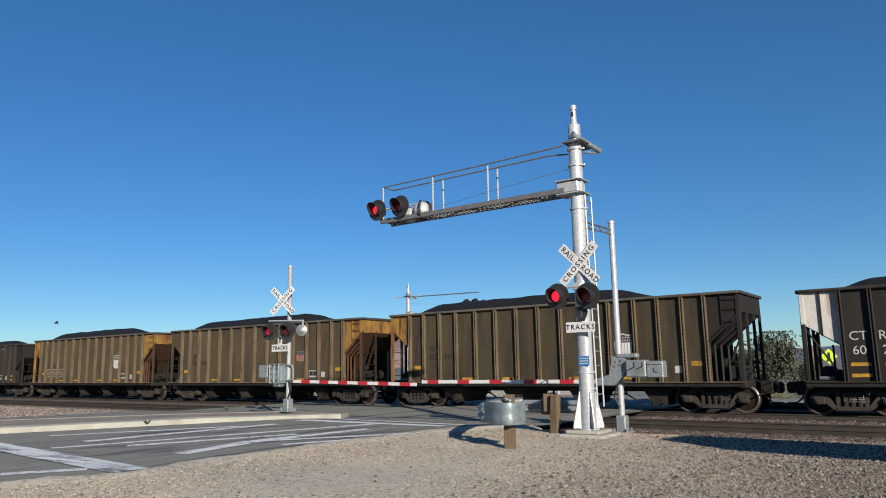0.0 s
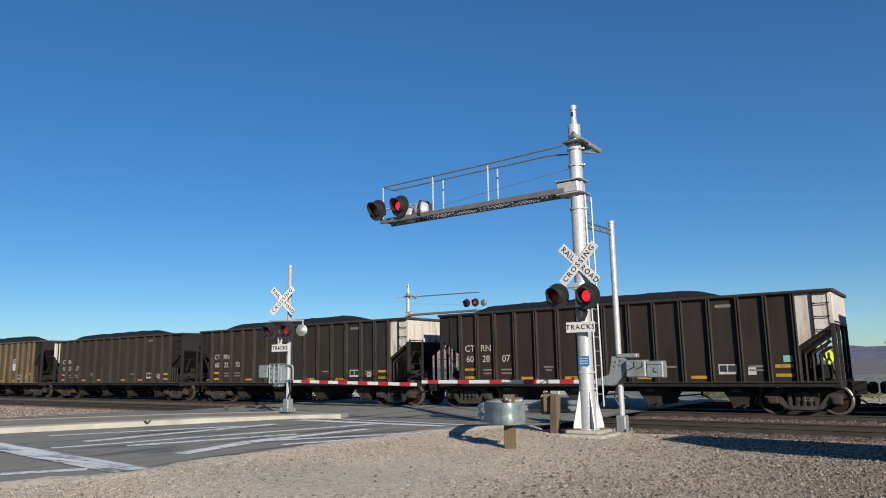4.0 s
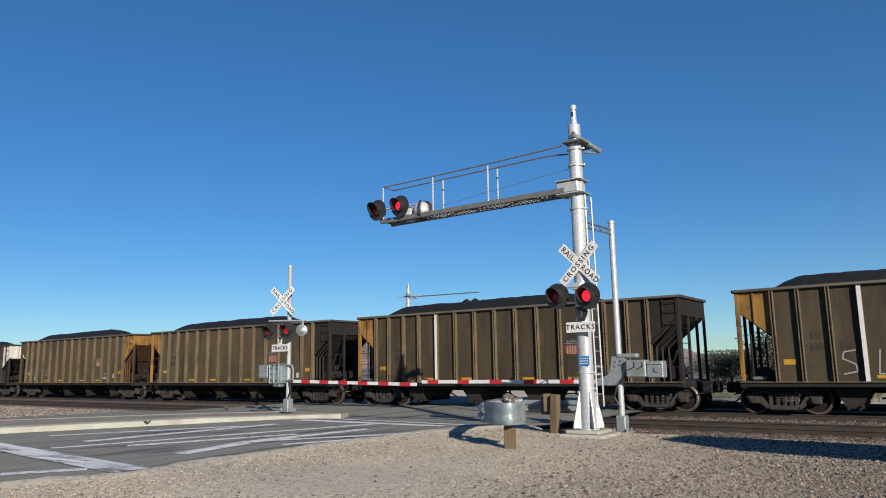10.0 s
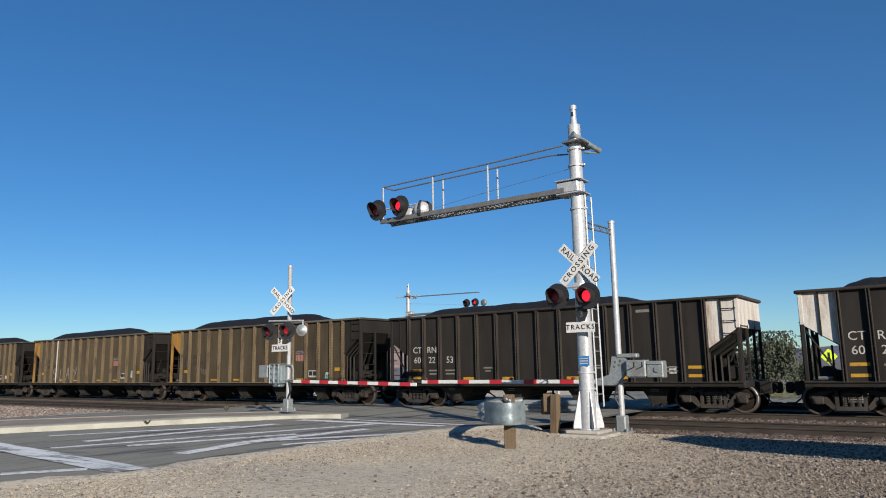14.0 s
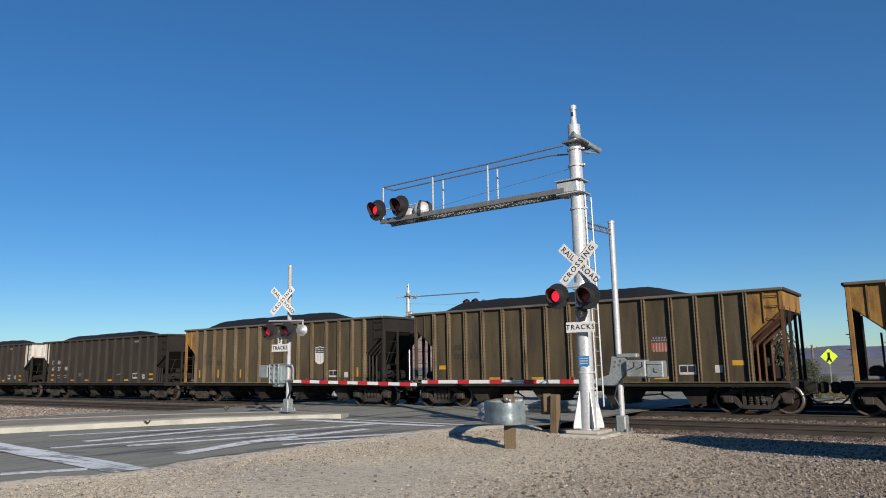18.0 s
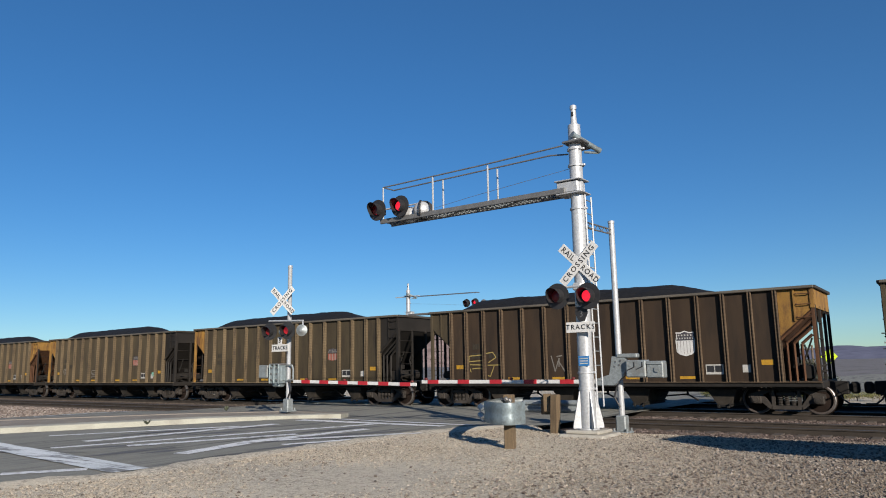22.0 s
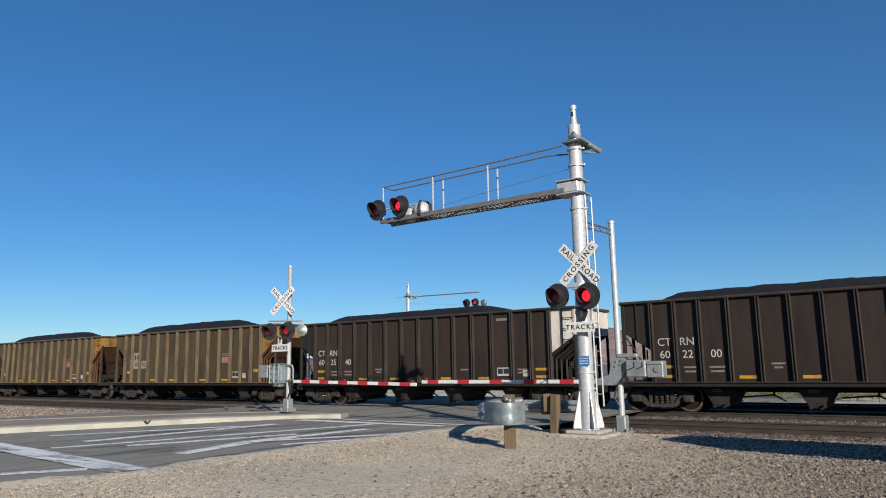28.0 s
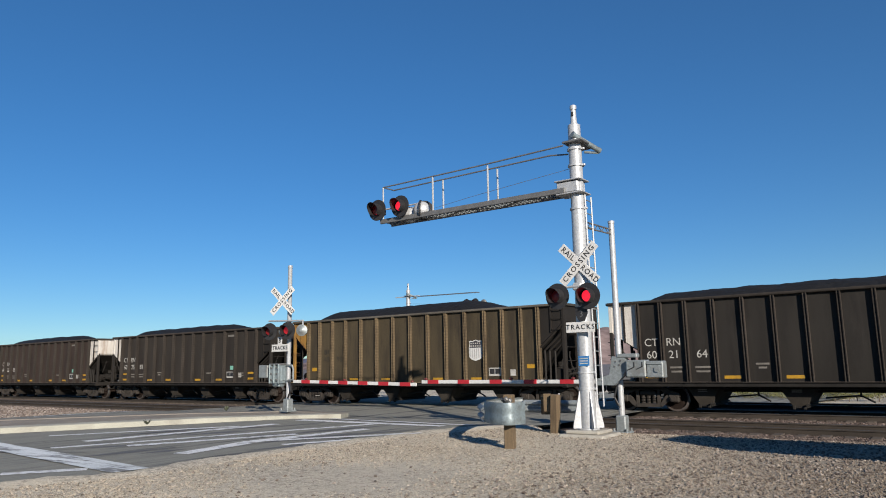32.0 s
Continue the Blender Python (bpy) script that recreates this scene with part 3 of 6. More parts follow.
def stone_material(name, c1, c2, c3):
    mt = bpy.data.materials.new(name)
    mt.use_nodes = True
    n, lk = mt.node_tree.nodes, mt.node_tree.links
    geo = n.new("ShaderNodeNewGeometry")
    ramp = n.new("ShaderNodeValToRGB")
    ramp.color_ramp.elements[0].color, ramp.color_ramp.elements[1].color = (*[v * COLOUR_GAIN for v in c1], 1), (*[v * COLOUR_GAIN for v in c3], 1)
    e = ramp.color_ramp.elements.new(0.6)
    e.color = (*[v * COLOUR_GAIN for v in c2], 1)
    lk.new(geo.outputs["Random Per Island"], ramp.inputs[0])
    lk.new(ramp.outputs[0], n["Principled BSDF"].inputs["Base Color"])
    n["Principled BSDF"].inputs["Roughness"].default_value = 0.95
    n["Principled BSDF"].inputs["Specular IOR Level"].default_value = 0.2
    return mt


def build_stones():
    def on_gravel(x, y):
        return x > lerp_table(ROAD_R, y) - 0.15 - 0.9 * random.random() ** 3 and x < 0.02 * y + 1.0 and y > 3.4

    def in_view(x, y):
        # swept sandy patches carry fewer stones
        bare = noise.noise((x * 0.33 + 4, y * 0.33, 7)) + 0.9 * math.exp(-((x + 7.4) ** 2 / 2.2 + (y - 9.0) ** 2 / 6))
        return on_gravel(x, y) and x < 0.04 * y + 0.6 and random.random() > 0.12 + 0.8 * bare
    P, F = lumps(185000, (-13, 1.5, 3.4, 18.2), (0.006, 0.022), in_view, 5, ground_z)
    me = bpy.data.meshes.new("loose_stones")
    me.from_pydata(P.tolist(), [], F.tolist())
    gm = stone_material("gravel_stones", (0.095, 0.078, 0.062), (0.37, 0.322, 0.258), (0.47, 0.418, 0.343))
    coarse_side(gm, -5.6, 0.9, (0.385, 0.332, 0.30))
    me.materials.append(gm)
    tagged(new("loose_stones", me), "pale crushed gravel scattered over the ground", "gravel", kind="stuff")

    P, F = lumps(26000, (-52, -28.2, 10.5, 19.2), (0.02, 0.07), lambda x, y: True, 12, ground_z)
    me = bpy.data.meshes.new("berm_gravel")
    me.from_pydata(P.tolist(), [], F.tolist())
    me.materials.append(stone_material("berm_stones", (0.10, 0.077, 0.067), (0.20, 0.163, 0.142), (0.30, 0.26, 0.235)))
    tagged(new("berm_gravel", me), "pinkish gravel beside the far lanes", "gravel", kind="stuff")

    def yard(x, y):
        return on_gravel(x, y) and x < 0.04 * y + 0.6 and random.random() < ease(-7.0, -1.0, x) + 0.05
    P, F = lumps(34000, (-12, 1.5, 6, 18.2), (0.010, 0.040), yard, 9, ground_z)
    me = bpy.data.meshes.new("crushed_rock")
    me.from_pydata(P.tolist(), [], F.tolist())
    me.materials.append(stone_material("crushed_rock", (0.075, 0.058, 0.05), (0.19, 0.157, 0.132), (0.34, 0.30, 0.262)))
    tagged(new("crushed_rock", me), "coarser grey crushed rock near the tracks", "gravel", kind="stuff")

    def bal(x, y):
        return not -27.4 < x < -9.2 and min(abs(y - t) for t in TRACKS[:2]) > 0.0 and x < 0.02 * y + 0.8
    P, F = lumps(46000, (-11, 1.5, 17.2, 24.4), (0.018, 0.05), bal, 6, ground_z)
    me = bpy.data.meshes.new("track_ballast")
    me.from_pydata(P.tolist(), [], F.tolist())
    me.materials.append(stone_material("ballast_stones", (0.046, 0.034, 0.030), (0.105, 0.080, 0.070), (0.19, 0.152, 0.135)))
    tagged(new("track_ballast", me), "reddish crushed rock ballast round the rails", "ballast", kind="stuff")


def build_drift():
    """Blown sand and grit along the edge of the asphalt."""
    k = Kit()
    ys = [1.5 + 0.12 * i for i in range(134)]
    for y in ys:
        e = lerp_table(ROAD_R, y)
        u = 0.28 + 0.42 * noise.noise((y * 0.55, 1.7, 0)) + 0.22 * noise.noise((y * 2.6, 9.1, 0)) + 0.08 * noise.noise((y * 8, 3, 0))
        a = e - max(0.03, u)
        b = e + 0.5
        k.v += [(a, y, road_z(y) + 0.005), (e - 0.01, y, road_z(y) + 0.014), (e + 0.16, y, max(road_z(y) - 0.01, ground_z(e, y) + 0.004)), (b, y, ground_z(b, y) - 0.015)]
    for i in range(len(ys) - 1):
        for j in range(3):
            k.f.append((4 * i + j, 4 * i + j + 1, 4 * i + j + 5, 4 * i + j + 4))
    k.m = [0] * len(k.f)
    tagged(new("sand_drift", k.mesh("sand_drift", M_GRAVEL)), "sandy grit drifted over the asphalt edge", "sand", kind="stuff")


build_ground()
build_road()
build_drift()
build_markings()
build_island()
for yc in TRACKS:
    build_track(yc)

# ---- coal train ----
CAR_PITCH, BODY = 16.3, 14.6
HALF = BODY / 2
BROWN = ("tan", "russet")             # brown cars have closer ribs towards their ends
HALF_RIBS = {True: (0.945, 1.89, 2.835, 3.78, 4.61, 5.44, 6.18), False: (0.915, 1.83, 2.745, 3.66, 4.575, 5.40, 6.20)}


def rib_x(i, kind="tan"):
    half = HALF_RIBS[kind in BROWN]
    return 0.0 if i == 7 else half[i - 8] if i > 7 else -half[6 - i]


def coal_mesh(top, seed):
    k = Kit()
    nx, ny = 72, 16
    for i in range(nx + 1):
        u = -7.15 + 14.3 * i / nx
        e = ease(-6.95, -5.3, u) ** 0.8 * (1 - ease(2.0, 5.7, u)) * (0.93 + 0.07 * ease(-5, 1, u))
        for j in range(ny + 1):
            w = -1.44 + 2.88 * j / ny
            c = 1 - (abs(w) / 1.5) ** 2.2
            z = top - 0.32 + (0.83 if top > 3.85 else 0.72) * (0.20 * c + 0.80 * e * c)
            z += 0.05 * noise.noise((u * 0.9 + seed * 9, w, seed)) + 0.03 * noise.noise((u * 4 + seed * 7, w * 4, 2)) + random.uniform(-0.012, 0.012)
            k.v.append((u, w, z))
    for i in range(nx):
        for j in range(ny):
            a = i * (ny + 1) + j
            k.f.append((a, a + ny + 1, a + ny + 2, a + 1))
    k.m = [0] * len(k.f)
    return k.mesh("coal_load", M_COAL, False)


def wheelset_mesh():
    k = Kit()
    rot = pose(0, 0, 0, 90)
    for s in (-1, 1):
        m = Matrix.Translation((0, s * 0.755, 0)) @ rot @ (Matrix() if s < 0 else pose(0, 0, 0, 180))
        # profile in (radius, axial): flange side inwards
        k.slot = 0
        k.lathe([(0.10, 0.09), (0.16, 0.085), (0.20, 0.02), (0.37, 0.0), (0.385, 0.065)], 24, m, (True, False))
        k.slot = 2
        k.lathe([(0.385, 0.065), (0.436, 0.067)], 24, m, (False, False))
        k.slot = 1
        k.lathe([(0.436, 0.067), (0.457, 0.055), (0.46, -0.045)], 24, m, (False, False))
        k.slot = 0
        k.lathe([(0.46, -0.046), (0.487, -0.052), (0.485, -0.075), (0.38, -0.07), (0.36, -0.02), (0.2, -0.02), (0.15, -0.05)], 24, m, (False, True))
    k.tube((0, -1.08, 0), (0, 1.08, 0), 0.085, n=10)
    return k.mesh("wheelset", [M_WHEEL, M_TREAD, M_RIM])


def side_frame_mesh():
    k = Kit()
    m = pose(0, 0.06, 0, 90)

    def bar(poly):
        k.prism(poly, 0.13, m)
    bar([(-1.10, 0.50), (-0.62, 0.62), (-0.42, 0.74), (0.42, 0.74), (0.62, 0.62), (1.10, 0.50), (1.10, 0.62), (0.70, 0.74), (0.46, 0.86), (-0.46, 0.86), (-0.70, 0.74), (-1.10, 0.62)])
    bar([(-0.66, 0.60), (-0.42, 0.28), (-0.42, 0.16), (-0.52, 0.20), (-0.86, 0.50)])
    bar([(0.66, 0.60), (0.86, 0.50), (0.52, 0.20), (0.42, 0.16), (0.42, 0.28)])
    bar([(-0.46, 0.16), (0.46, 0.16), (0.42, 0.28), (-0.42, 0.28)])
    bar([(-0.42, 0.28), (-0.32, 0.28), (-0.32, 0.74), (-0.42, 0.74)])
    bar([(0.32, 0.28), (0.42, 0.28), (0.42, 0.74), (0.32, 0.74)])
    for s in (-1, 1):
        k.box((s * 0.89, 0, 0.46), (0.34, 0.2, 0.26), 0.03)
        k.tube((s * 0.89, -0.19, 0.457), (s * 0.89, 0.1, 0.457), 0.10, n=12)
        k.tube((s * 0.89, -0.21, 0.457), (s * 0.89, -0.19, 0.457), 0.06, n=8)
    for i in (-1, 0, 1):
        for j in range(5):
            k.tube((i * 0.19, 0, 0.29 + j * 0.055), (i * 0.19, 0, 0.32 + j * 0.055), 0.085, n=10)
    k.box((0, 0, 0.63), (0.56, 0.2, 0.12), 0.02)
    return k.mesh("side_frame", M_FRAME)


MESH = {}


def shared(key, fn):
    if key not in MESH:
        MESH[key] = fn()
    return MESH[key]




def hopper_proto(kind, top):
    """Empty at the rail with the parts that all cars of this kind share."""
    paint, rib = {"tan": (M_UP, M_RIB), "russet": (M_UPR, M_RIBR), "black": (M_CT, M_CTRIB), "maroon": (M_CTB, M_CTRIB)}[kind]
    car = new("coal_hopper")
    prof = [(1.0, -0.01), (1.03, -0.014), (2.53, -0.014), (2.56, -0.01), (top - 0.05, -0.01), (top - 0.05, 0.01), (2.56, 0.01), (2.53, 0.014), (1.03, 0.014), (1.0, 0.01)]
    sheet = Kit().prism([(-z, y) for z, y in prof], 12.5, pose(-6.25, 0, 0, 0, 90)).mesh("side_sheet", paint)
    chord = Kit().box((0, 0, top - 0.045), (BODY, 0.15, 0.09), 0.018).mesh("top_chord", M_CHORD if kind in BROWN else rib)
    sill = Kit().box((0, 0, 0.94), (BODY, 0.16, 0.16), 0.015).mesh("side_sill", M_TRUCK)
    # hat section with a shallow groove down its face
    hat = [(-0.095, 0.076), (-0.095, 0.066), (-0.06, 0.062), (-0.055, -0.070), (-0.050, -0.075), (-0.030, -0.075), (-0.022, -0.030), (0.022, -0.030), (0.030, -0.075), (0.050, -0.075), (0.055, -0.070), (0.06, 0.062), (0.095, 0.066), (0.095, 0.076)]
    ribm = Kit().prism(hat, top - 1.105, pose(0, 0, 1.02))
    ribm = ribm.mesh("rib", rib)
    # lit top edge of the sill, added as a strip in paler rib paint
    flange = Kit().box((0, 0, 1.012), (BODY, 0.21, 0.026), 0.004).mesh("sill_flange", rib)
    for s in (-1, 1):
        part("sill_flange", flange, None, car).location = (0, s * 1.53, 0)
        part("side_sheet", sheet, None, car).location = (0, s * 1.47, 0)
        part("top_chord", chord, None, car).location = (0, s * 1.53, 0)
        part("side_sill", sill, None, car).location = (0, s * 1.5, 0)
        for i in range(15):
            o = part("rib", ribm, None, car)
            o.location = (rib_x(i, kind), s * 1.535, 0)
            o.rotation_euler = (0, 0, 0 if s < 0 else math.pi)
    part("centre_sill", Kit().box((0, 0, 0.82), (BODY + 0.3, 0.5, 0.34), 0.02), M_TRUCK, car)
    # hopper pockets: four chutes that narrow downwards, doors at their feet
    pk = Kit()
    for hx, hy, z in ((0.56, 1.16, 0.90), (0.19, 0.98, 0.25)):
        pk.v += [(-hx, -hy, z), (hx, -hy, z), (-hx, hy, z), (hx, hy, z)]
    pk.f = [(0, 1, 5, 4), (3, 2, 6, 7), (2, 0, 4, 6), (1, 3, 7, 5), (4, 5, 7, 6), (0, 2, 3, 1)]
    pk.m = [0] * 6
    pk.slot = 1
    pk.box((0.0, 0, 0.235), (0.46, 2.12, 0.06), 0.01)
    pk.tube((0.22, -1.16, 0.30), (0.22, 1.16, 0.30), 0.03, n=8)
    for u in (-0.16, 0.14):
        pk.box((u, -1.03, 0.22), (0.09, 0.10, 0.12), 0.015)
    pm = pk.mesh("hopper_pocket", [M_POCKET, M_TRUCK])
    gate = Kit().box((0.25, 0, 0.43), (0.04, 1.96, 0.34), 0.01, Euler((0, 0.5, 0)).to_matrix()).mesh("pocket_gate", M_TRUCK)
    bar = Kit().box((0, 0, 0), (0.3, 0.006, 0.028)).mesh("stencil_bar", M_FADED)
    for x in (-4.27, -1.42, 1.42, 4.27):
        part("hopper_pocket", pm, None, car).location = (x, 0, 0)
        part("pocket_gate", gate, None, car).location = (x, 0, 0)
        if kind not in BROWN:
            for dz in (0.76, 0.70):
                o = part("stencil_bar", bar, None, car)
                o.location = (x - 0.03, -1.164 + (0.90 - dz) * 0.277 - 0.004, dz)
                o.rotation_euler = (radians(15.5), 0, 0)
    part("brake_pipe", Kit().pipe([(-7.3, -1.1, 0.74), (-5.0, -1.2, 0.80), (5.0, -1.2, 0.80), (7.3, -1.1, 0.74)], 0.03, 6), M_TRUCK, car)
    for x in (-2.85, 0.0, 2.85):
        part("brake_rod", shared("brake_rod", lambda: Kit().pipe([(-0.7, -0.9, 0.52), (0.25, -0.95, 0.60), (0.6, -0.95, 0.40)], 0.03, 6).box((0.25, -0.93, 0.70), (0.06, 0.05, 0.3)).mesh("brake_rod", M_TRUCK)), None, car).location = (x, 0, 0)
    # trucks, couplers
    bolster = Kit().box((0, 0, 0.68), (0.42, 2.2, 0.24), 0.03).mesh("truck", M_TRUCK)
    for s in (-1, 1):
        tk = part("truck", bolster, None, car)
        tk.location = (s * 6.17, 0, 0)
        for u in (-1, 1):
            part("side_frame", shared("side_frame", side_frame_mesh), None, tk).location = (0, u * 1.02, 0)
        for u in (-1, 1):
            w = part("wheelset", shared("wheelset", wheelset_mesh), None, tk)
            w.location = (u * 0.89, 0, 0.46)
        c = Kit().box((s * 7.55, 0, 0.80), (0.52, 0.40, 0.40), 0.03).box((s * 7.80, 0.0, 0.80), (0.40, 0.20, 0.24), 0.03).box((s * 7.97, 0.03, 0.80), (0.25, 0.36, 0.36), 0.06).tube((s * 7.6, -0.2, 0.62), (s * 7.6, -1.1, 0.62), 0.025, n=6)
        part("coupler", c, M_TRUCK, car)
        h = Kit().pipe([(s * 7.5, -0.32, 0.75), (s * 7.62, -0.34, 0.48), (s * 7.8, -0.3, 0.33), (s * 8.08, -0.2, 0.32)], 0.028)
        part("air_hose", h, M_BLACK, car)
    cm = shared(("coal", top, 0), lambda: coal_mesh(top, 1))
    part("coal_load", cm, None, car, "heaped black coal")
    return car


def end_meshes(kind, s, colour, top):
    """Meshes of one end; s is -1 or 1 along the car."""
    mt = {"orange": M_ORANGE, "white": M_WHITE, "dark": M_DARK, "tan": M_UP}[colour]
    zs, zr = (3.24, 2.42) if kind in BROWN else (2.74, 2.10)   # foot of the side sheet at the corner and at the last rib
    fall = (zs - zr) / 0.95
    out = {}
    for y in (-1.475, 1.465):
        k = Kit()
        poly = [(s * 7.28, top - 0.05), (s * 7.28, zs), (s * 7.20, zs - 0.02), (s * 6.25, zr), (s * 6.25, top - 0.05)]
        if s > 0:
            poly = poly[::-1]
        k.prism(poly, 0.012, pose(0, y + 0.012, 0, 90))
        out["end_side_sheet", y] = k.mesh("end_side_sheet", mt)
    # on white ends the stiffener is dark, as its shaded side
    out["stiffener"] = Kit().box((s * 6.72, -1.50, (top + zs - 0.46) / 2), (0.05, 0.06, top - zs + 0.30)).mesh("stiffener", M_DARK if colour == "white" else mt)
    k = Kit().box((s * 7.27, 0, (top + zs) / 2 - 0.05), (0.03, 2.95, top - zs - 0.1))
    out["end_chord"] = Kit().box((s * 7.29, 0, top - 0.05), (0.14, 3.08, 0.10), 0.015).mesh("end_chord", M_CHORDD)
    out["end_wall"] = k.mesh("end_wall", mt)
    k = Kit()
    a, b = (s * 7.26, zs), (s * (7.26 - (zs - 1.06) / fall), 1.06)
    k.add([(a[0], -1.46, a[1]), (a[0], 1.46, a[1]), (b[0], 1.46, b[1]), (b[0], -1.46, b[1]),
           (a[0] - s * 0.03, -1.46, a[1] + 0.03), (a[0] - s * 0.03, 1.46, a[1] + 0.03), (b[0] - s * 0.03, 1.46, b[1] + 0.03), (b[0] - s * 0.03, -1.46, b[1] + 0.03)],
          [(0, 1, 2, 3), (7, 6, 5, 4), (0, 4, 5, 1), (3, 2, 6, 7), (0, 3, 7, 4), (1, 5, 6, 2)])
    low = {"orange": M_RUST, "white": M_DARK, "dark": M_DARK, "tan": M_UP}[colour]
    out["slope_sheet"] = k.mesh("slope_sheet", low)
    k = Kit().box((s * 7.2, 0, 0.93), (0.22, 3.1, 0.22), 0.02)
    k.box((s * 6.75, 0, 1.03), (1.0, 2.9, 0.03))
    out["end_sill"] = k.mesh("end_sill", M_DARK)
    # posts get the dark paint on every end, for the shade they stand in
    out["end_post"] = Kit().box((s * 7.25, 0, (1.02 + zs + 0.1) / 2), (0.09, 0.10, zs - 0.92), 0.01).mesh("end_post", M_DARK)
    # corner post: end colour beside the sheet, below it grimy or rusty
    cut = zs if colour == "white" or (s > 0 and colour == "orange") else 1.03
    out["corner_post"] = Kit().box((s * 7.215, -1.455, (cut + top - 0.09) / 2), (0.12, 0.11, top - cut - 0.09), 0.008).mesh("corner_post", mt)
    if cut > 2:
        out["corner_leg"] = Kit().box((s * 7.215, -1.455, (1.03 + cut) / 2), (0.10, 0.09, cut - 1.03), 0.008).mesh("corner_leg", low)
    if s > 0:
        # bent channels that carry the slope sheet, and its edge beam
        for j, x in enumerate((6.40, 6.60, 6.82)):
            zk = zr - 0.22 - 0.02 * j
            k = Kit().pipe([(x, -1.45, 1.04), (x, -1.45, zk), (7.14, -1.45, zk + (7.14 - x) * fall)], 0.045, 4)
            out["end_brace", j] = k.mesh("end_brace", low)
        out["edge_beam"] = Kit().pipe([(6.24, -1.47, zr - 0.10), (7.16, -1.47, zs - 0.10)], 0.055, 4).mesh("edge_beam", low)
    else:
        out["end_brace"] = Kit().pipe([(s * 6.95, -1.2, 1.04), (s * 6.95, -1.2, zs - 0.3)], 0.03, 6).pipe([(s * 6.5, -1.25, 1.04), (s * 6.5, -1.25, zr)], 0.03, 6)
        if kind not in BROWN:
            out["end_brace"].pipe([(s * 7.15, -1.4, zs - 0.2), (s * 6.4, -1.4, 1.3)], 0.03, 6)
        out["end_brace"] = out["end_brace"].mesh("end_brace", M_DARK)
    iron = M_DARK if colour in ("white", "dark") else low
    for j, z in enumerate([z for z in (2.56, 2.96, 3.36, 3.68) if z > zs - 0.3] if s > 0 else (1.5, 1.95, 2.4)):
        if s > 0:
            k = Kit().pipe([(6.78, -1.47, z + 0.03), (6.78, -1.56, z), (7.18, -1.56, z), (7.18, -1.47, z + 0.03)], 0.016, 6)
        else:
            k = Kit().pipe([(-7.30, -1.44, z), (-7.38, -1.44, z), (-7.38, -1.05, z), (-7.30, -1.05, z)], 0.014, 6)
        out["grab_iron", j] = k.mesh("grab_iron", iron)
    for j, z in enumerate(np.arange(1.3, 3.3, 0.5)):
        out["end_rung", j] = Kit().tube((s * 7.31, -1.45, z), (s * 7.31, -0.55, z), 0.014, n=6).mesh("end_rung", M_DARK)
    if s < 0:
        k = Kit().tube((s * 6.75, -1.1, 1.28), (s * 6.75, -0.2, 1.28), 0.2, n=14)
        out["air_reservoir"] = k.mesh("air_reservoir", M_TRUCK)
        out["brake_valve"] = Kit().box((s * 6.5, -0.9, 1.2), (0.25, 0.3, 0.34), 0.03).mesh("brake_valve", M_TRUCK)
        out["brake_cylinder"] = Kit().tube((s * 6.95, -1.25, 1.12), (s * 6.55, -1.25, 1.12), 0.06, n=8).mesh("brake_cylinder", M_GALVD)
    else:
        k = Kit().box((s * 6.9, -1.2, 1.3), (0.3, 0.35, 0.42), 0.04)
        out["gear_case"] = k.mesh("gear_case", M_DARK)
        rng = random.Random(17)
        k = Kit()
        for j in range(14):
            p = (rng.uniform(6.35, 7.15), rng.uniform(-1.3, 0.1), rng.uniform(1.08, 1.75))
            if j % 2:
                k.box(p, (rng.uniform(0.1, 0.3), rng.uniform(0.1, 0.3), rng.uniform(0.08, 0.3)), 0.02)
            else:
                k.tube(p, (p[0] + rng.uniform(-0.3, 0.3), p[1] + rng.uniform(-0.2, 0.5), p[2] + rng.uniform(-0.2, 0.7)), 0.03, n=6)
        out["brake_rigging"] = k.mesh("brake_rigging", M_TRUCK)
        out["brake_tank"] = Kit().tube((6.7, -1.0, 1.32), (6.7, 0.5, 1.32), 0.21, n=14).mesh("brake_tank", M_DARK)
    return out


def add_end(car, kind, s, colour, top):
    ms = shared(("end", kind, s, colour), lambda: end_meshes(kind, s, colour, top))
    lab = {"orange": "faded orange-yellow paint", "white": "dirty white paint", "dark": "grimy black paint", "tan": "weathered brown paint"}[colour]
    for nm, me in ms.items():
        nm = nm[0] if isinstance(nm, tuple) else nm
        if nm == "end_post":
            for y in (-1.42, -0.5, 0.5, 1.42):
                part(nm, me, None, car).location = (0, y, 0)
        else:
            part(nm, me, None, car, lab if nm in ("end_side_sheet", "end_wall") else "")


def plate(car, name, x, z, w, h, mt, label="", y=-1.486):
    me = shared(("plate", mt.name, round(w, 2), round(h, 2)), lambda: Kit().box((0, 0, 0), (w, 0.008, h)).mesh(name, mt))
    ob = part(name, me, None, car, label)
    ob.location = (x, y, z)
    return ob


def panel_x(i, kind="tan"):
    """Centre of the side panel after rib i."""
    return (rib_x(i, kind) + rib_x(i + 1, kind)) / 2


def letters(car, text, x, z, size, mt=None):
    me = shared(("txt", text, size, (mt or M_MARK).name), lambda: words(text, size, mt or M_MARK))
    part("lettering", me, None, car).location = (x, -1.488, z)


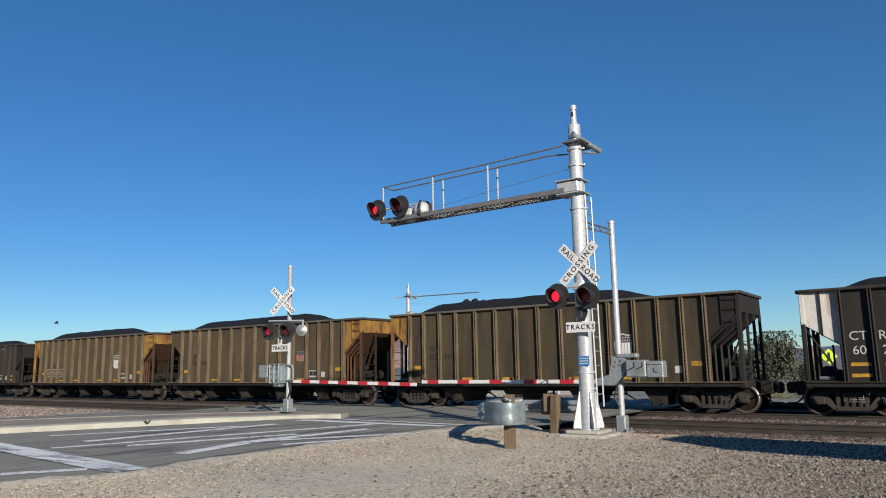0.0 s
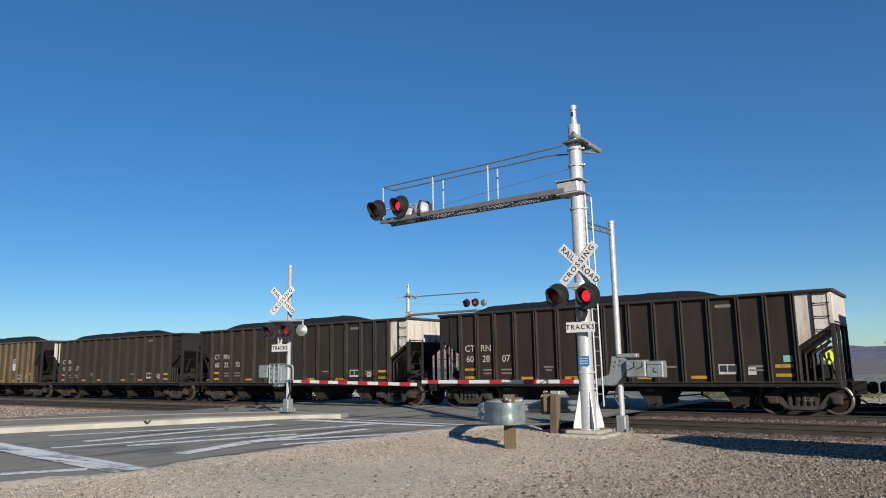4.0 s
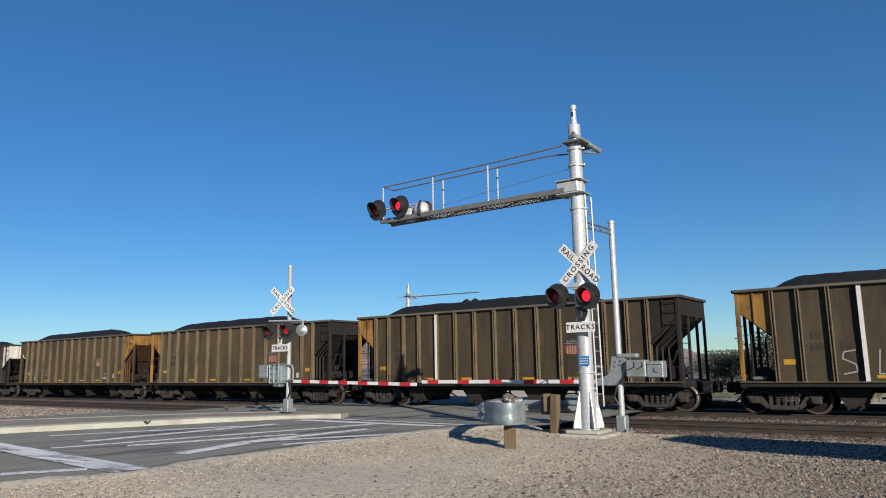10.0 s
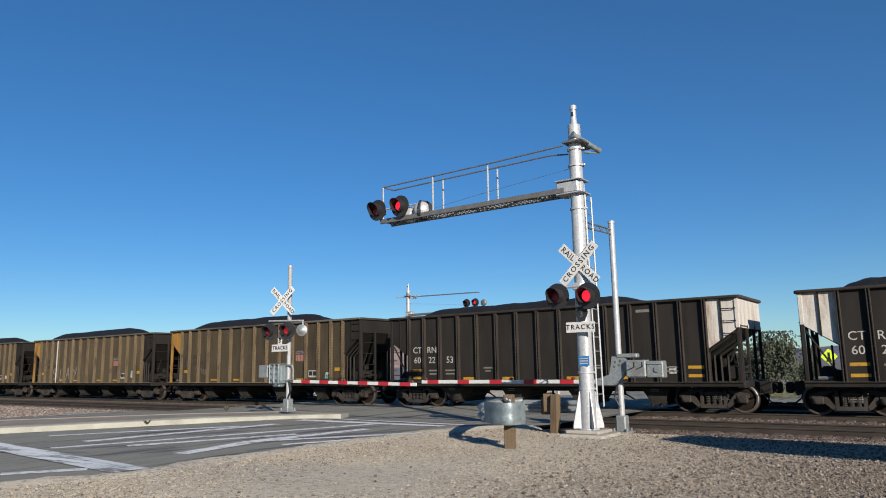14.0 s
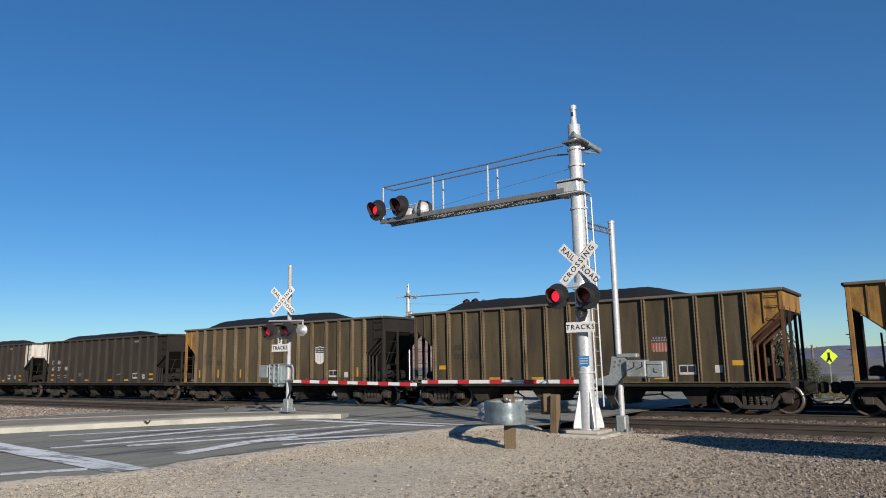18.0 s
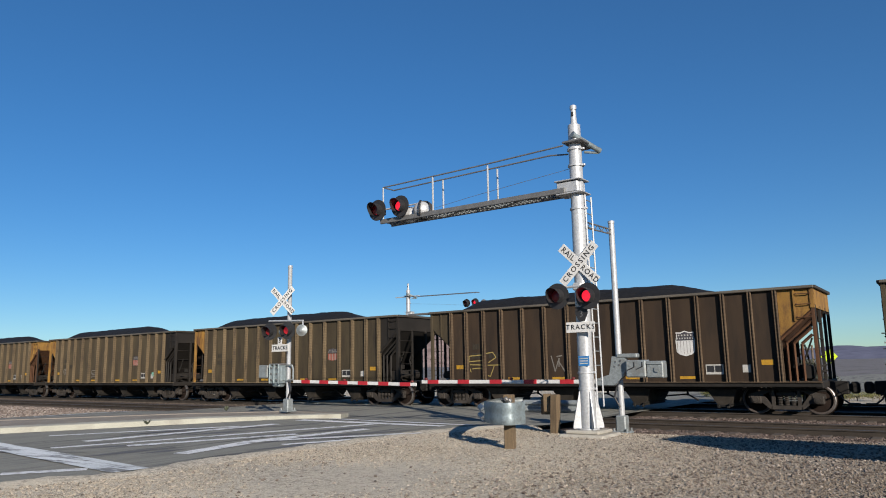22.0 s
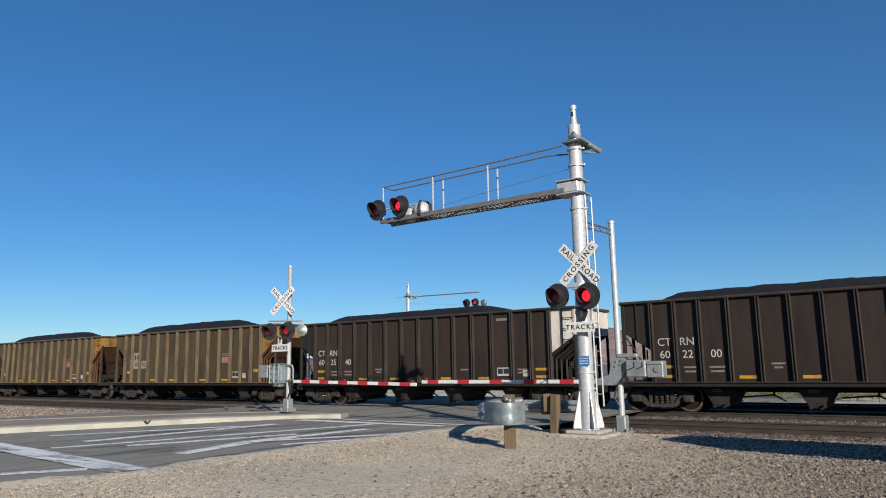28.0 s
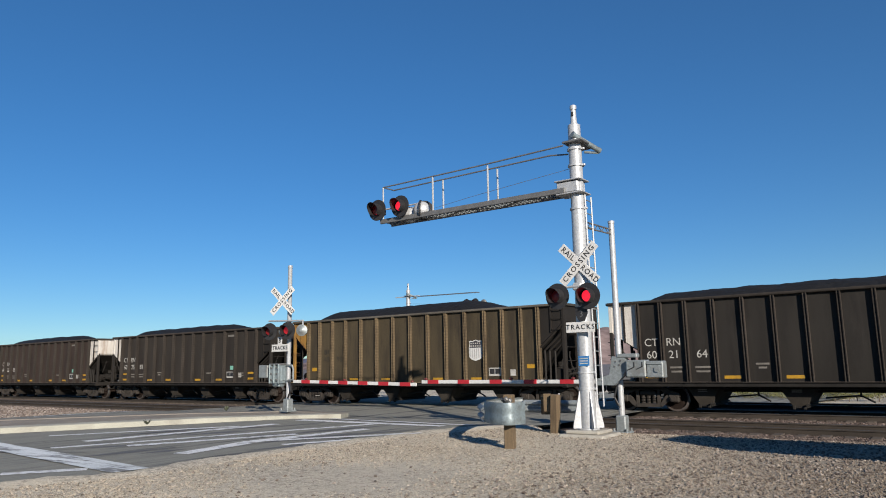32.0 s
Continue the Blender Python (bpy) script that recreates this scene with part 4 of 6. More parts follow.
def shield(car, x, z, white):
    """Shield emblem as plain shapes: a dark band over a striped field."""
    w, q = (0.58, 0.93) if white else (0.58, 0.74)
    m = pose(0, 0, 0, 90)

    def outline(g):
        h = w / 2 + g
        return [(a, b * q) for a, b in ((-h, 0.10), (-h + 0.02, -0.26 - g), (-h + 0.12, -0.36 - g), (0, -0.42 - g), (h - 0.12, -0.36 - g), (h - 0.02, -0.26 - g), (h, 0.10), (h - 0.04, 0.28), (h - 0.02, 0.38 + g), (0.14, 0.37 + g), (0, 0.43 + g), (-0.14, 0.37 + g), (-h + 0.02, 0.38 + g), (-h + 0.04, 0.28))]
    if white:
        back = shared("sh_back", lambda: Kit().prism(outline(0.03), 0.008, m).mesh("emblem_field", M_SIGNW))
        part("emblem_field", back, None, car, "white field of a shield emblem").location = (x, -1.481, z)
    band = [(-w / 2, 0.11 * q), (w / 2, 0.11 * q), (w / 2 - 0.04, 0.28 * q), (w / 2 - 0.02, 0.37 * q), (0.14, 0.36 * q), (0, 0.42 * q), (-0.14, 0.36 * q), (-w / 2 + 0.02, 0.37 * q), (-w / 2 + 0.04, 0.28 * q)]
    part("emblem_band", shared(("sh_top", white), lambda: Kit().prism(band, 0.008, m).mesh("emblem_band", M_LOGOB)), None, car, "dark band of a shield emblem").location = (x, -1.486, z)

    def rows():
        k = Kit()
        for zz, n, u in ((0.295, 5, 0.20), (0.185, 7, 0.26)):
            for i in range(n):
                k.box((-u + 2 * u * i / (n - 1), 0, zz * q), (0.05 if n == 5 else 0.045, 0.008, 0.055 * q))
        return k.mesh("emblem_bar", M_MARK if white else M_PALE)
    part("emblem_bar", shared(("sh_bar", white), rows), None, car).location = (x, -1.493, z)

    def stripes():
        k = Kit()
        for i in range(6):
            u = -w / 2 + 0.03 + i * (w - 0.06) / 5
            e = (-0.37 + 0.035 * abs(i - 2.5)) * q
            k.box((u, 0, (0.08 * q + e) / 2), (0.012 if white else 0.058, 0.008, 0.08 * q - e))
        return k.mesh("emblem_stripes", M_FADED if white else M_LOGOR)
    if not white:
        def gaps():
            k = Kit()
            for i in range(5):
                u = -w / 2 + 0.03 + (i + 0.5) * (w - 0.06) / 5
                k.box((u, 0, -0.13 * q), (0.05, 0.008, 0.42 * q))
            return k.mesh("emblem_field", M_PALE)
        part("emblem_field", shared("sh_gap", gaps), None, car).location = (x, -1.487, z)
    part("emblem_stripes", shared(("sh_str", white), stripes), None, car, "faint grey stripes" if white else "faded red stripes of a shield emblem").location = (x, -1.490, z)


M_PALE = surface("faded_white_paint", (0.20, 0.185, 0.165), (0.30, 0.28, 0.25), 4.0, 0.6, bump=0.0, dirt=(0.08, 0.065, 0.05), dirt_scale=5.0, dirt_at=(0.52, 0.75))
M_STENCIL = surface("faded_panel_paint", (0.20, 0.19, 0.155), (0.28, 0.265, 0.22), 2.0, 0.75, bump=0.05, dirt=(0.10, 0.09, 0.07), dirt_scale=2.5, dirt_at=(0.52, 0.75))
M_SPRAY = surface("sprayed_white", (0.22, 0.21, 0.19), (0.32, 0.31, 0.29), 4.0, 0.7, bump=0.0, dirt=(0.10, 0.08, 0.06), dirt_scale=4.0, dirt_at=(0.55, 0.75))
M_TEAL = surface("pale_green_sticker", (0.14, 0.36, 0.29), (0.19, 0.44, 0.36), 4.0, 0.6, bump=0.0)
M_DKST = surface("faded_dark_stencil", (0.019, 0.016, 0.011), (0.038, 0.031, 0.020), 3.0, 0.75, bump=0.0)
M_GOLD = surface("sprayed_gold", (0.22, 0.17, 0.05), (0.30, 0.23, 0.08), 4.0, 0.7, bump=0.0)
# sprayed marks by car: shape, panel or place along the car, height, size, paint
TAGS = {
    -3: [("loops", p, 1.62, 0.9, M_SPRAY) for p in (1, 2, 3)],
    3: [("vee", 11, 1.75, 0.7, M_FADED)],
    4: [("ring", 3, 1.72, 0.8, M_FADED), ("scribble", 1, 1.62, 1.0, M_FADED), ("scribble", 2, 1.95, 0.9, M_FADED), ("scribble", 0, 1.72, 0.8, M_FADED)],
    7: [("S", -4.2, 1.6, 0.95, M_SPRAY), ("L", -3.32, 1.58, 0.95, M_SPRAY), ("A", -2.46, 1.6, 1.0, M_SPRAY), ("Y", -1.56, 1.6, 1.0, M_SPRAY)],
    8: [("scribble", 2, 1.62, 0.9, M_FADED)],
    13: [("ring", 1, 1.74, 0.6, M_FADED), ("loops", 5, 1.55, 0.7, M_FADED)],
    15: [("loops", 1, 1.75, 1.0, M_GOLD), ("arrow", 2, 1.68, 1.0, M_GOLD), ("vee", 5, 1.68, 0.9, M_FADED)],
}
STICKER = {2: (13, 1.72), 4: (1, 1.30), 7: (12, 1.62), 8: (12, 1.30), 13: (12, 1.50), 20: (11, 1.78), 21: (11, 1.78)}
# car order along the train: kind, leading end, trailing end, number or emblem, white rib
TRAIN = [
    ("black", "dark", "dark", "", None),
    ("tan", "orange", "orange", "white", None),
    ("tan", "tan", "orange", "red", None),
    ("tan", "orange", "dark", "white", None),
    ("black", "white", "dark", "602327", None),
    ("black", "dark", "white", "602270", None),
    ("maroon", "dark", "white", "602807", None),
    ("maroon", "dark", "white", "602492", None),
    ("tan", "tan", "orange", "red", None),
    ("tan", "orange", "dark", "red", None),
    ("tan", "orange", "dark", "red", 4),
    ("tan", "orange", "dark", "red", 3),
    ("tan", "orange", "dark", "red", None),
    ("black", "dark", "white", "602253", None),
    ("black", "white", "dark", "602798", None),
    ("tan", "orange", "dark", "white", None),
    ("tan", "tan", "orange", "red", None),
    ("tan", "orange", "dark", "red", None),
    ("tan", "orange", "dark", "red", None),
    ("russet", "tan", "orange", "white", None),
    ("russet", "tan", "orange", "red", None),
    ("tan", "tan", "orange", "red", None),
    ("tan", "tan", "orange", "panel", None),
    ("maroon", "dark", "white", "602540", None),
    ("maroon", "dark", "white", "602200", None),
    ("black", "white", "dark", "602581", None),
    ("tan", "orange", "dark", "white", None),
    ("black", "white", "dark", "602164", None),
]
FIRST = -4                            # index of the leading car
TOPS = {"tan": 3.93, "russet": 3.93, "black": 3.79, "maroon": 3.79}
# play in the couplers, car by car
SLACK = [(0, 0.0), (2, -0.15), (3, -0.20), (5, -0.07), (7, 0.05), (10, 0.05), (13, -0.02), (17, 0.02), (21, 0.04), (22, -0.05)]
DRIFT = [(0, 0.0), (6, -0.12), (9.5, -0.12), (13, -0.04), (18, 0.06), (22, 0.09), (25, 0.03), (29, -0.15), (32, -0.2)]


def train_x(t):
    """Leading-end offset of the whole train at t seconds."""
    return -3.78 - 11.45 * t - 0.0141 * t * t + lerp_table(DRIFT, t)


def car_pose(n, t):
    return pose(train_x(t) + CAR_PITCH * n + HALF + lerp_table(SLACK, n), TRACKS[1], RAIL_Z)


STROKES = {
    "S": [[(0.2, 0.36), (-0.15, 0.3), (-0.2, 0.1), (0.15, -0.08), (0.18, -0.3), (-0.2, -0.38)]],
    "L": [[(-0.1, 0.38), (-0.18, -0.36), (0.22, -0.34)]],
    "A": [[(-0.24, -0.4), (0.0, 0.4), (0.2, -0.36)], [(-0.14, -0.08), (0.14, -0.02)]],
    "Y": [[(-0.22, 0.3), (0.06, 0.0)], [(0.24, 0.42), (0.06, 0.0), (-0.2, -0.4)]],
    "ring": [[(0.30 * math.cos(0.28 * i + 0.5), 0.27 * math.sin(0.28 * i + 0.5)) for i in range(20)], [(0.2, 0.14), (0.02, 0.12), (-0.02, -0.06), (0.16, -0.1)]],
    "vee": [[(-0.3, 0.34), (-0.14, -0.3), (0.06, 0.24), (0.04, -0.12)], [(0.04, 0.1), (0.3, -0.3)], [(-0.05, 0.3), (0.2, 0.34)]],
    "loops": [[(-0.36, 0.08), (-0.34, 0.3), (0.34, 0.34), (0.32, 0.12), (-0.36, 0.08)], [(-0.3, -0.04), (0.3, -0.06)], [(-0.2, -0.2), (0.28, -0.18), (0.34, -0.42)], [(-0.3, -0.2), (-0.26, -0.34)]],
    "arrow": [[(-0.36, 0.46), (-0.05, 0.5), (0.1, 0.3), (-0.26, 0.1)], [(-0.3, 0.0), (0.4, 0.0)], [(0.0, -0.04), (-0.18, -0.44), (-0.3, -0.4)]],
    "scribble": [[(-0.3 + 0.02 * i + 0.09 * math.cos(0.62 * i), 0.13 * math.sin(0.62 * i) + 0.05 * math.sin(0.23 * i)) for i in range(30)]],
}


def spray(car, shape, x, z, size, mt):
    """Flat sprayed strokes on the side sheet."""
    def make():
        k = Kit()
        for line in STROKES[shape]:
            k.pipe([(a * size, 0, b * size) for a, b in line], 0.012 if shape == "scribble" else 0.024, 6)
        k.v = [(a, b * 0.15, c) for a, b, c in k.v]
        return k.mesh("graffiti", mt)
    part("graffiti", shared(("spray", shape, size, mt.name), make), None, car, "sprayed graffiti strokes").location = (x, -1.488, z)


def build_train():
    protos = {}
    cars = []
    rng = random.Random(4)
    for i, (kind, left, right, mark, white_rib) in enumerate(TRAIN):
        top = TOPS[kind]
        if kind not in protos:
            protos[kind] = car = hopper_proto(kind, top)
            car.matrix_basis = car_pose(FIRST + i, 0)
        else:
            car = copy_thing(protos[kind], car_pose(FIRST + i, 0))
        cars.append((FIRST + i, car, kind, left, right, mark, white_rib))
    for n, car, kind, left, right, mark, white_rib in cars:
        top = TOPS[kind]
        word = {"orange": "orange", "white": "white", "dark": "black", "tan": "brown"}
        body = {"tan": "weathered brown", "russet": "weathered reddish-brown", "black": "grimy black", "maroon": "dark maroon-brown"}[kind]
        tagged(car, f"{body} coal hopper with {word[left]} and {word[right]} ends, heaped with coal", "rail car", "coal train")
        for ob in car.children:
            if ob.name.startswith("coal_load"):
                ob.data = shared(("coal", top, n % 3), lambda: coal_mesh(top, n % 3 + 1))
        add_end(car, kind, -1, left, top)
        add_end(car, kind, 1, right, top)
        if kind not in BROWN:
            if not mark:
                for p, z in ((0, 2.34), (1, 2.34), (0, 1.92), (1, 1.92), (2, 1.92)):
                    plate(car, "stencil_bar", panel_x(p, kind), z, 0.5, 0.2, M_FADED)
            for txt, p, z in () if not mark else (("CT", 0, 2.34), ("RN", 1, 2.34), (mark[:2], 0, 1.92), (mark[2:4], 1, 1.92), (mark[4:], 2, 1.92)):
                letters(car, txt, panel_x(p, kind) + (0.0 if p != 1 else -0.05), z, 0.37)
            for p, z, w in ((1, 1.50, 0.42), (1, 1.36, 0.36), (2, 1.50, 0.5), (2, 1.36, 0.44), (4, 1.58, 0.4), (4, 1.46, 0.25), (9, 1.52, 0.4), (12, 1.5, 0.45), (12, 1.38, 0.45)):
                plate(car, "stencil_bar", panel_x(p, kind), z, w, 0.06, M_FADED)
            for p, z in ((0, 1.2), (0, 1.52), (3, 1.17), (5, 1.17), (8, 1.17), (10, 1.17), (13, 1.22), (13, 1.5)):
                plate(car, "reflector", panel_x(p, kind), z, 0.52, 0.10, M_YELLOW, "yellow reflective strip")
            plate(car, "stencil_bar", panel_x(11, kind), 3.45, 0.5, 0.1, M_FADED)
        else:
            for p in (0, 2, 4, 6, 8, 13) if n == 11 else ():
                plate(car, "reflector", panel_x(p, kind) - 0.1, 1.48, 0.10, 0.42, M_YELLOW, "upright yellow reflective strip")
            for p, z in () if n == 11 else ((0, 1.62), (3, 1.16), (5, 1.16), (8, 1.16), (10, 1.16), (13, 1.62)):
                plate(car, "reflector", panel_x(p, kind), z, 0.5 if z < 1.3 else 0.36, 0.09 if z < 1.3 else 0.16, M_YELLOW, "yellow reflective strip")
            if mark == "panel":
                plate(car, "number_panel", panel_x(1, kind), 2.3, 0.66, 0.94, M_STENCIL, "pale faded number panel")
                plate(car, "number_panel", panel_x(2, kind), 2.06, 0.66, 0.44, M_STENCIL, "pale faded number panel")
                for u in (-0.13, 0.13):
                    plate(car, "stencil_bar", panel_x(1, kind) + u, 2.5, 0.14, 0.26, M_BLACK, y=-1.494)
                for txt, p in (("48", 1), ("463", 2)):
                    part("lettering", shared(("txt", txt), lambda: words(txt, 0.36, M_SIGNB)), None, car).location = (panel_x(p, kind), -1.492, 2.06)
                shield(car, panel_x(10, kind), 2.30, False)
            else:
                shield(car, panel_x(10, kind), 2.28, mark == "white")
                # faded dark number, legible on one car only
                for p, w, z in ((1, 0.34, 2.42), (1, 0.42, 2.06), (2, 0.5, 2.06)):
                    if n == 22 and z < 2.2:
                        txt = {1: "48", 2: "98"}[p]
                        part("lettering", shared(("dark", txt), lambda: words(txt, 0.36, M_DKST)), None, car).location = (panel_x(p, kind), -1.488, z)
                    else:
                        for q in range(3):
                            plate(car, "stencil_bar", panel_x(p, kind) - w / 3 + q * w / 3, z, w / 4.2, 0.22, M_DKST)
        # inspection stencil box and small tags low on the side
        x = panel_x(11, kind)
        plate(car, "stencil_frame", x, 1.42, 0.56, 0.32, M_MARK)
        for d in (-0.13, 0.13):
            plate(car, "stencil_bar", x + d, 1.44, 0.22, 0.2, M_BLACK, y=-1.494)
        plate(car, "tag", panel_x(12, kind) + rng.uniform(-0.2, 0.2), 1.4 + rng.uniform(-0.05, 0.05), 0.24, 0.24, M_MARK)
        for shape, x, z, size, mt in TAGS.get(n, ()):
            spray(car, shape, panel_x(x, kind) if isinstance(x, int) else x, z, size, mt)
        if n in STICKER:
            plate(car, "tag", panel_x(STICKER[n][0], kind) + 0.12, STICKER[n][1], 0.26, 0.2, M_TEAL, "pale green sticker")
        if white_rib is not None:
            plate(car, "white_rib_face", rib_x(white_rib), (1.02 + top - 0.12) / 2, 0.115, top - 1.16, M_SIGNW, "rib painted white", y=-1.616)
    return cars


CARS = build_train()

# ---- crossing signals ----
M_LITSIDE = glow("lit_lens_seen_from_the_side", (1.0, 0.04, 0.08), 0.14)
FLIP = {0: [], 1: []}                 # lenses that light in turn


def signal_head(parent, x, y, z, phase, face=0.0, r=0.30, lit=None):
    """Round black background, hood, and a lens that turns its lit or unlit face out."""
    head = part("background_disc", Kit().lathe([(r, 0.0), (r, 0.012), (r - 0.02, 0.02), (0.17, 0.02), (0.165, 0.10), (0.15, 0.12)], 28, pose(0, 0, 0, -90)), M_BLACK, parent, "matte black target disc")
    head.location = (x, y, z)
    head.rotation_euler = (0, 0, radians(face))
    # hood: open half tube above the lens, longer at the top
    k = Kit()
    n = 14
    for ring, (rr, th) in enumerate(((0.17, 0), (0.178, 0))):
        for i in range(n + 1):
            a = radians(-58 + 296 * i / n)
            d = 0.32 * (0.62 + 0.38 * max(0, math.sin(a)) ** 0.7)
            k.v += [(rr * math.cos(a), 0.0, rr * math.sin(a)), (rr * math.cos(a), -d, rr * math.sin(a))]
    o = 2 * (n + 1)
    for i in range(n):
        k.f += [(2 * i, 2 * i + 2, 2 * i + 3, 2 * i + 1), (o + 2 * i, o + 2 * i + 1, o + 2 * i + 3, o + 2 * i + 2), (2 * i + 1, 2 * i + 3, o + 2 * i + 3, o + 2 * i + 1)]
    k.m = [0] * len(k.f)
    part("hood", k, M_BLACK, head)
    lens = Kit()
    lens.slot = 0
    lens.lathe([(0.128, 0.004), (0.122, 0.016), (0.08, 0.028), (0.03, 0.034)], 20, pose(0, 0, 0, 90))
    lens.slot = 1
    lens.lathe([(0.128, 0.004), (0.122, 0.016), (0.08, 0.028), (0.03, 0.034)], 20, pose(0, 0, 0, -90))
    lo = part("lens", lens, [lit or M_LIT, M_UNLIT], head, "red signal lens")
    lo.location = (0, -0.035, 0)
    FLIP[phase].append(lo)
    return head


def crossbuck(parent, x, y, z, turn=0):
    for ang, txt, dy in ((45, "CROSSING", 0.012), (-45, "RAILROAD", 0.0)):
        b = part("crossbuck_board", Kit().box((0, 0, 0), (1.22, 0.008, 0.22), 0.003), M_SIGNW, parent, "white board lettered " + txt)
        b.location = (x, y - dy, z)
        b.rotation_euler = (0, radians(-ang), radians(turn))
        gap = 0.15 if txt == "RAILROAD" else 0.0
        if gap:
            for t, u in (("RAIL", -0.36), ("ROAD", 0.36)):
                part("lettering", words(t, 0.175, M_SIGNB, spacing=1.16, bold=0.002), None, b).location = (u, -0.006, 0)
        else:
            part("lettering", words(txt, 0.175, M_SIGNB, spacing=1.36, bold=0.002), None, b).location = (0, -0.006, 0)


def gate_arm(parent, x0, x1, y, z, sag=0.0, white=0.45, red=0.40, tip=0.23):
    """Red and white striped arm from x0 to x1 along the track direction."""
    d = 1 if x1 > x0 else -1
    arm = part("gate_arm", Kit().box(((x0 + x1) / 2, y + 0.012, z), (abs(x1 - x0), 0.02, 0.10), 0.006), M_SIGNW, parent, "white gate arm with red stripes")
    stripe_mesh = Kit().box((0, 0, 0), (red, 0.016, 0.112), 0.003).mesh("red_stripe", M_RED)
    x = x1 - d * (tip + red / 2)
    while (x - x0) * d > red / 2:
        part("red_stripe", stripe_mesh, None, arm, "red reflective stripe").location = (x, y - 0.002, z)
        x -= d * (white + red)
    for f in (0.12, 0.45, 0.97):
        part("arm_lamp", Kit().box((x0 + (x1 - x0) * f, y, z + 0.085), (0.09, 0.07, 0.06), 0.015), M_ARMLENS, arm, "small red arm lamp")
    arm.matrix_basis = Matrix.Translation((x0, y, z)) @ pose(0, 0, 0, 0, sag) @ Matrix.Translation((-x0, -y, -z))
    return arm


def pole_base(parent, x, y, z0):
    k = Kit().box((x, y, z0 + 0.03), (0.42, 0.42, 0.06), 0.015)
    k.box((x, y, z0 + 0.24), (0.26, 0.26, 0.40), 0.03)
    for sx in (-1, 1):
        for sy in (-1, 1):
            k.tube((x + sx * 0.16, y + sy * 0.16, z0 + 0.04), (x + sx * 0.16, y + sy * 0.16, z0 + 0.13), 0.025, n=6)
    part("cast_base", k, M_GALV, parent)


def cantilever(name, m, arm_len, d, label, full=True, low=0.0):
    """Flashing light cantilever; the arm reaches d * arm_len along x at 5.6 m."""
    s = thing(name, m, label, "signal mast", "signal masts")
    part("footing", Kit().box((0.02, 0, -0.02), (1.10, 1.06, 0.14), 0.05).box((0, 0, 0.085), (0.80, 0.80, 0.09), 0.03), M_CONC, s, "cast concrete footing")
    part("mast", Kit().lathe([(0.24, 0.12), (0.24, 0.16), (0.175, 0.165), (0.17, 2.4), (0.165, 4.6), (0.155, 6.3), (0.15, 7.17), (0.15, 7.23), (0.085, 7.27), (0.075, 7.35), (0.06, 7.62), (0.08, 7.63), (0.08, 7.72), (0.05, 7.74)], 24), M_ALU, s, "tall silver-painted steel tube")
    for i in range(4):
        a = math.pi / 4 + i * math.pi / 2
        k = Kit().prism([(0.16, 0.16), (0.36, 0.16), (0.36, 0.22), (0.19, 0.97), (0.16, 0.97)], 0.024, pose(0, 0, 0, 90) @ Matrix.Translation((0, 0, -0.012)))
        part("gusset", k, M_ALU, s).rotation_euler = (0, 0, a)
    for z in (1.0, 1.36, 5.15, 6.2, 6.6):
        part("band", Kit().lathe([(0.165, z), (0.19, z + 0.005), (0.19, z + 0.05), (0.165, z + 0.055)], 20).box((0.19, 0, z + 0.025), (0.10, 0.06, 0.05), 0.01), M_ALU, s)
    # arm: shallow box truss with walkway and hand rails
    part("collar", Kit().box((d * 0.16, 0, 5.70 - low), (0.56, 0.42, 0.28), 0.03).box((d * 0.13, 0, 5.86 - low), (0.68, 0.52, 0.03), 0.01).box((d * 0.10, 0, 5.54 - low), (0.68, 0.52, 0.03), 0.01), M_ALU, s)
    e = d * arm_len
    for y in (-0.24, 0.24):
        part("arm_chord", Kit().box((e / 2 + d * 0.15, y, 5.62 - low), (abs(e) - 0.1, 0.06, 0.13), 0.01), M_GALVD, s)
    gr = Kit()
    x = 0.45
    while x < arm_len:
        gr.box((d * x, 0, 5.585 - low), (0.035, 0.44, 0.03))
        x += 0.12
    for y in (-0.12, 0.0, 0.12):
        gr.box((e / 2 + d * 0.15, y, 5.60 - low), (abs(e) - 0.2, 0.015, 0.02))
    part("walkway_grating", gr, M_GALV, s)
    nseg = 6
    for i in range(nseg):
        a, b = d * (0.45 + (arm_len - 0.5) * i / nseg), d * (0.45 + (arm_len - 0.5) * (i + 1) / nseg)
        y = 0.22 if i % 2 else -0.22
        part("truss_brace", Kit().tube((a, -y, 5.57 - low), (b, y, 5.57 - low), 0.022, n=6), M_GALVD, s)
    for y in (-0.24, 0.24):
        top = 6.61 if y < 0 else 6.62
        rail = Kit().pipe([(d * 0.2, y, 6.71), (d * 2.4, y, 6.65), (e, y, 6.60)] if y < 0 else [(d * 0.3, y, 6.63), (d * 0.8, y, 6.69), (e, y, 6.61)], 0.02)
        part("hand_rail", rail, M_GALVD, s)
        for f in (0.40, 0.70) if full else ():
            part("rail_post", Kit().tube((e * f, y, 5.66), (e * f, y, top), 0.025, n=8), M_ALU, s)
    if full:
        part("rail_post", Kit().tube((e, -0.24, 5.66), (e, -0.24, 6.60), 0.022, n=8), M_ALU, s)
    part("hand_rail", Kit().pipe([(e, -0.24, 6.60), (e, 0.24, 6.61)], 0.02), M_GALVD, s)
    part("bearing_bracket", Kit().box((0.04, 0.16, 6.78), (0.5, 0.86, 0.05), 0.01), M_GALVD, s)
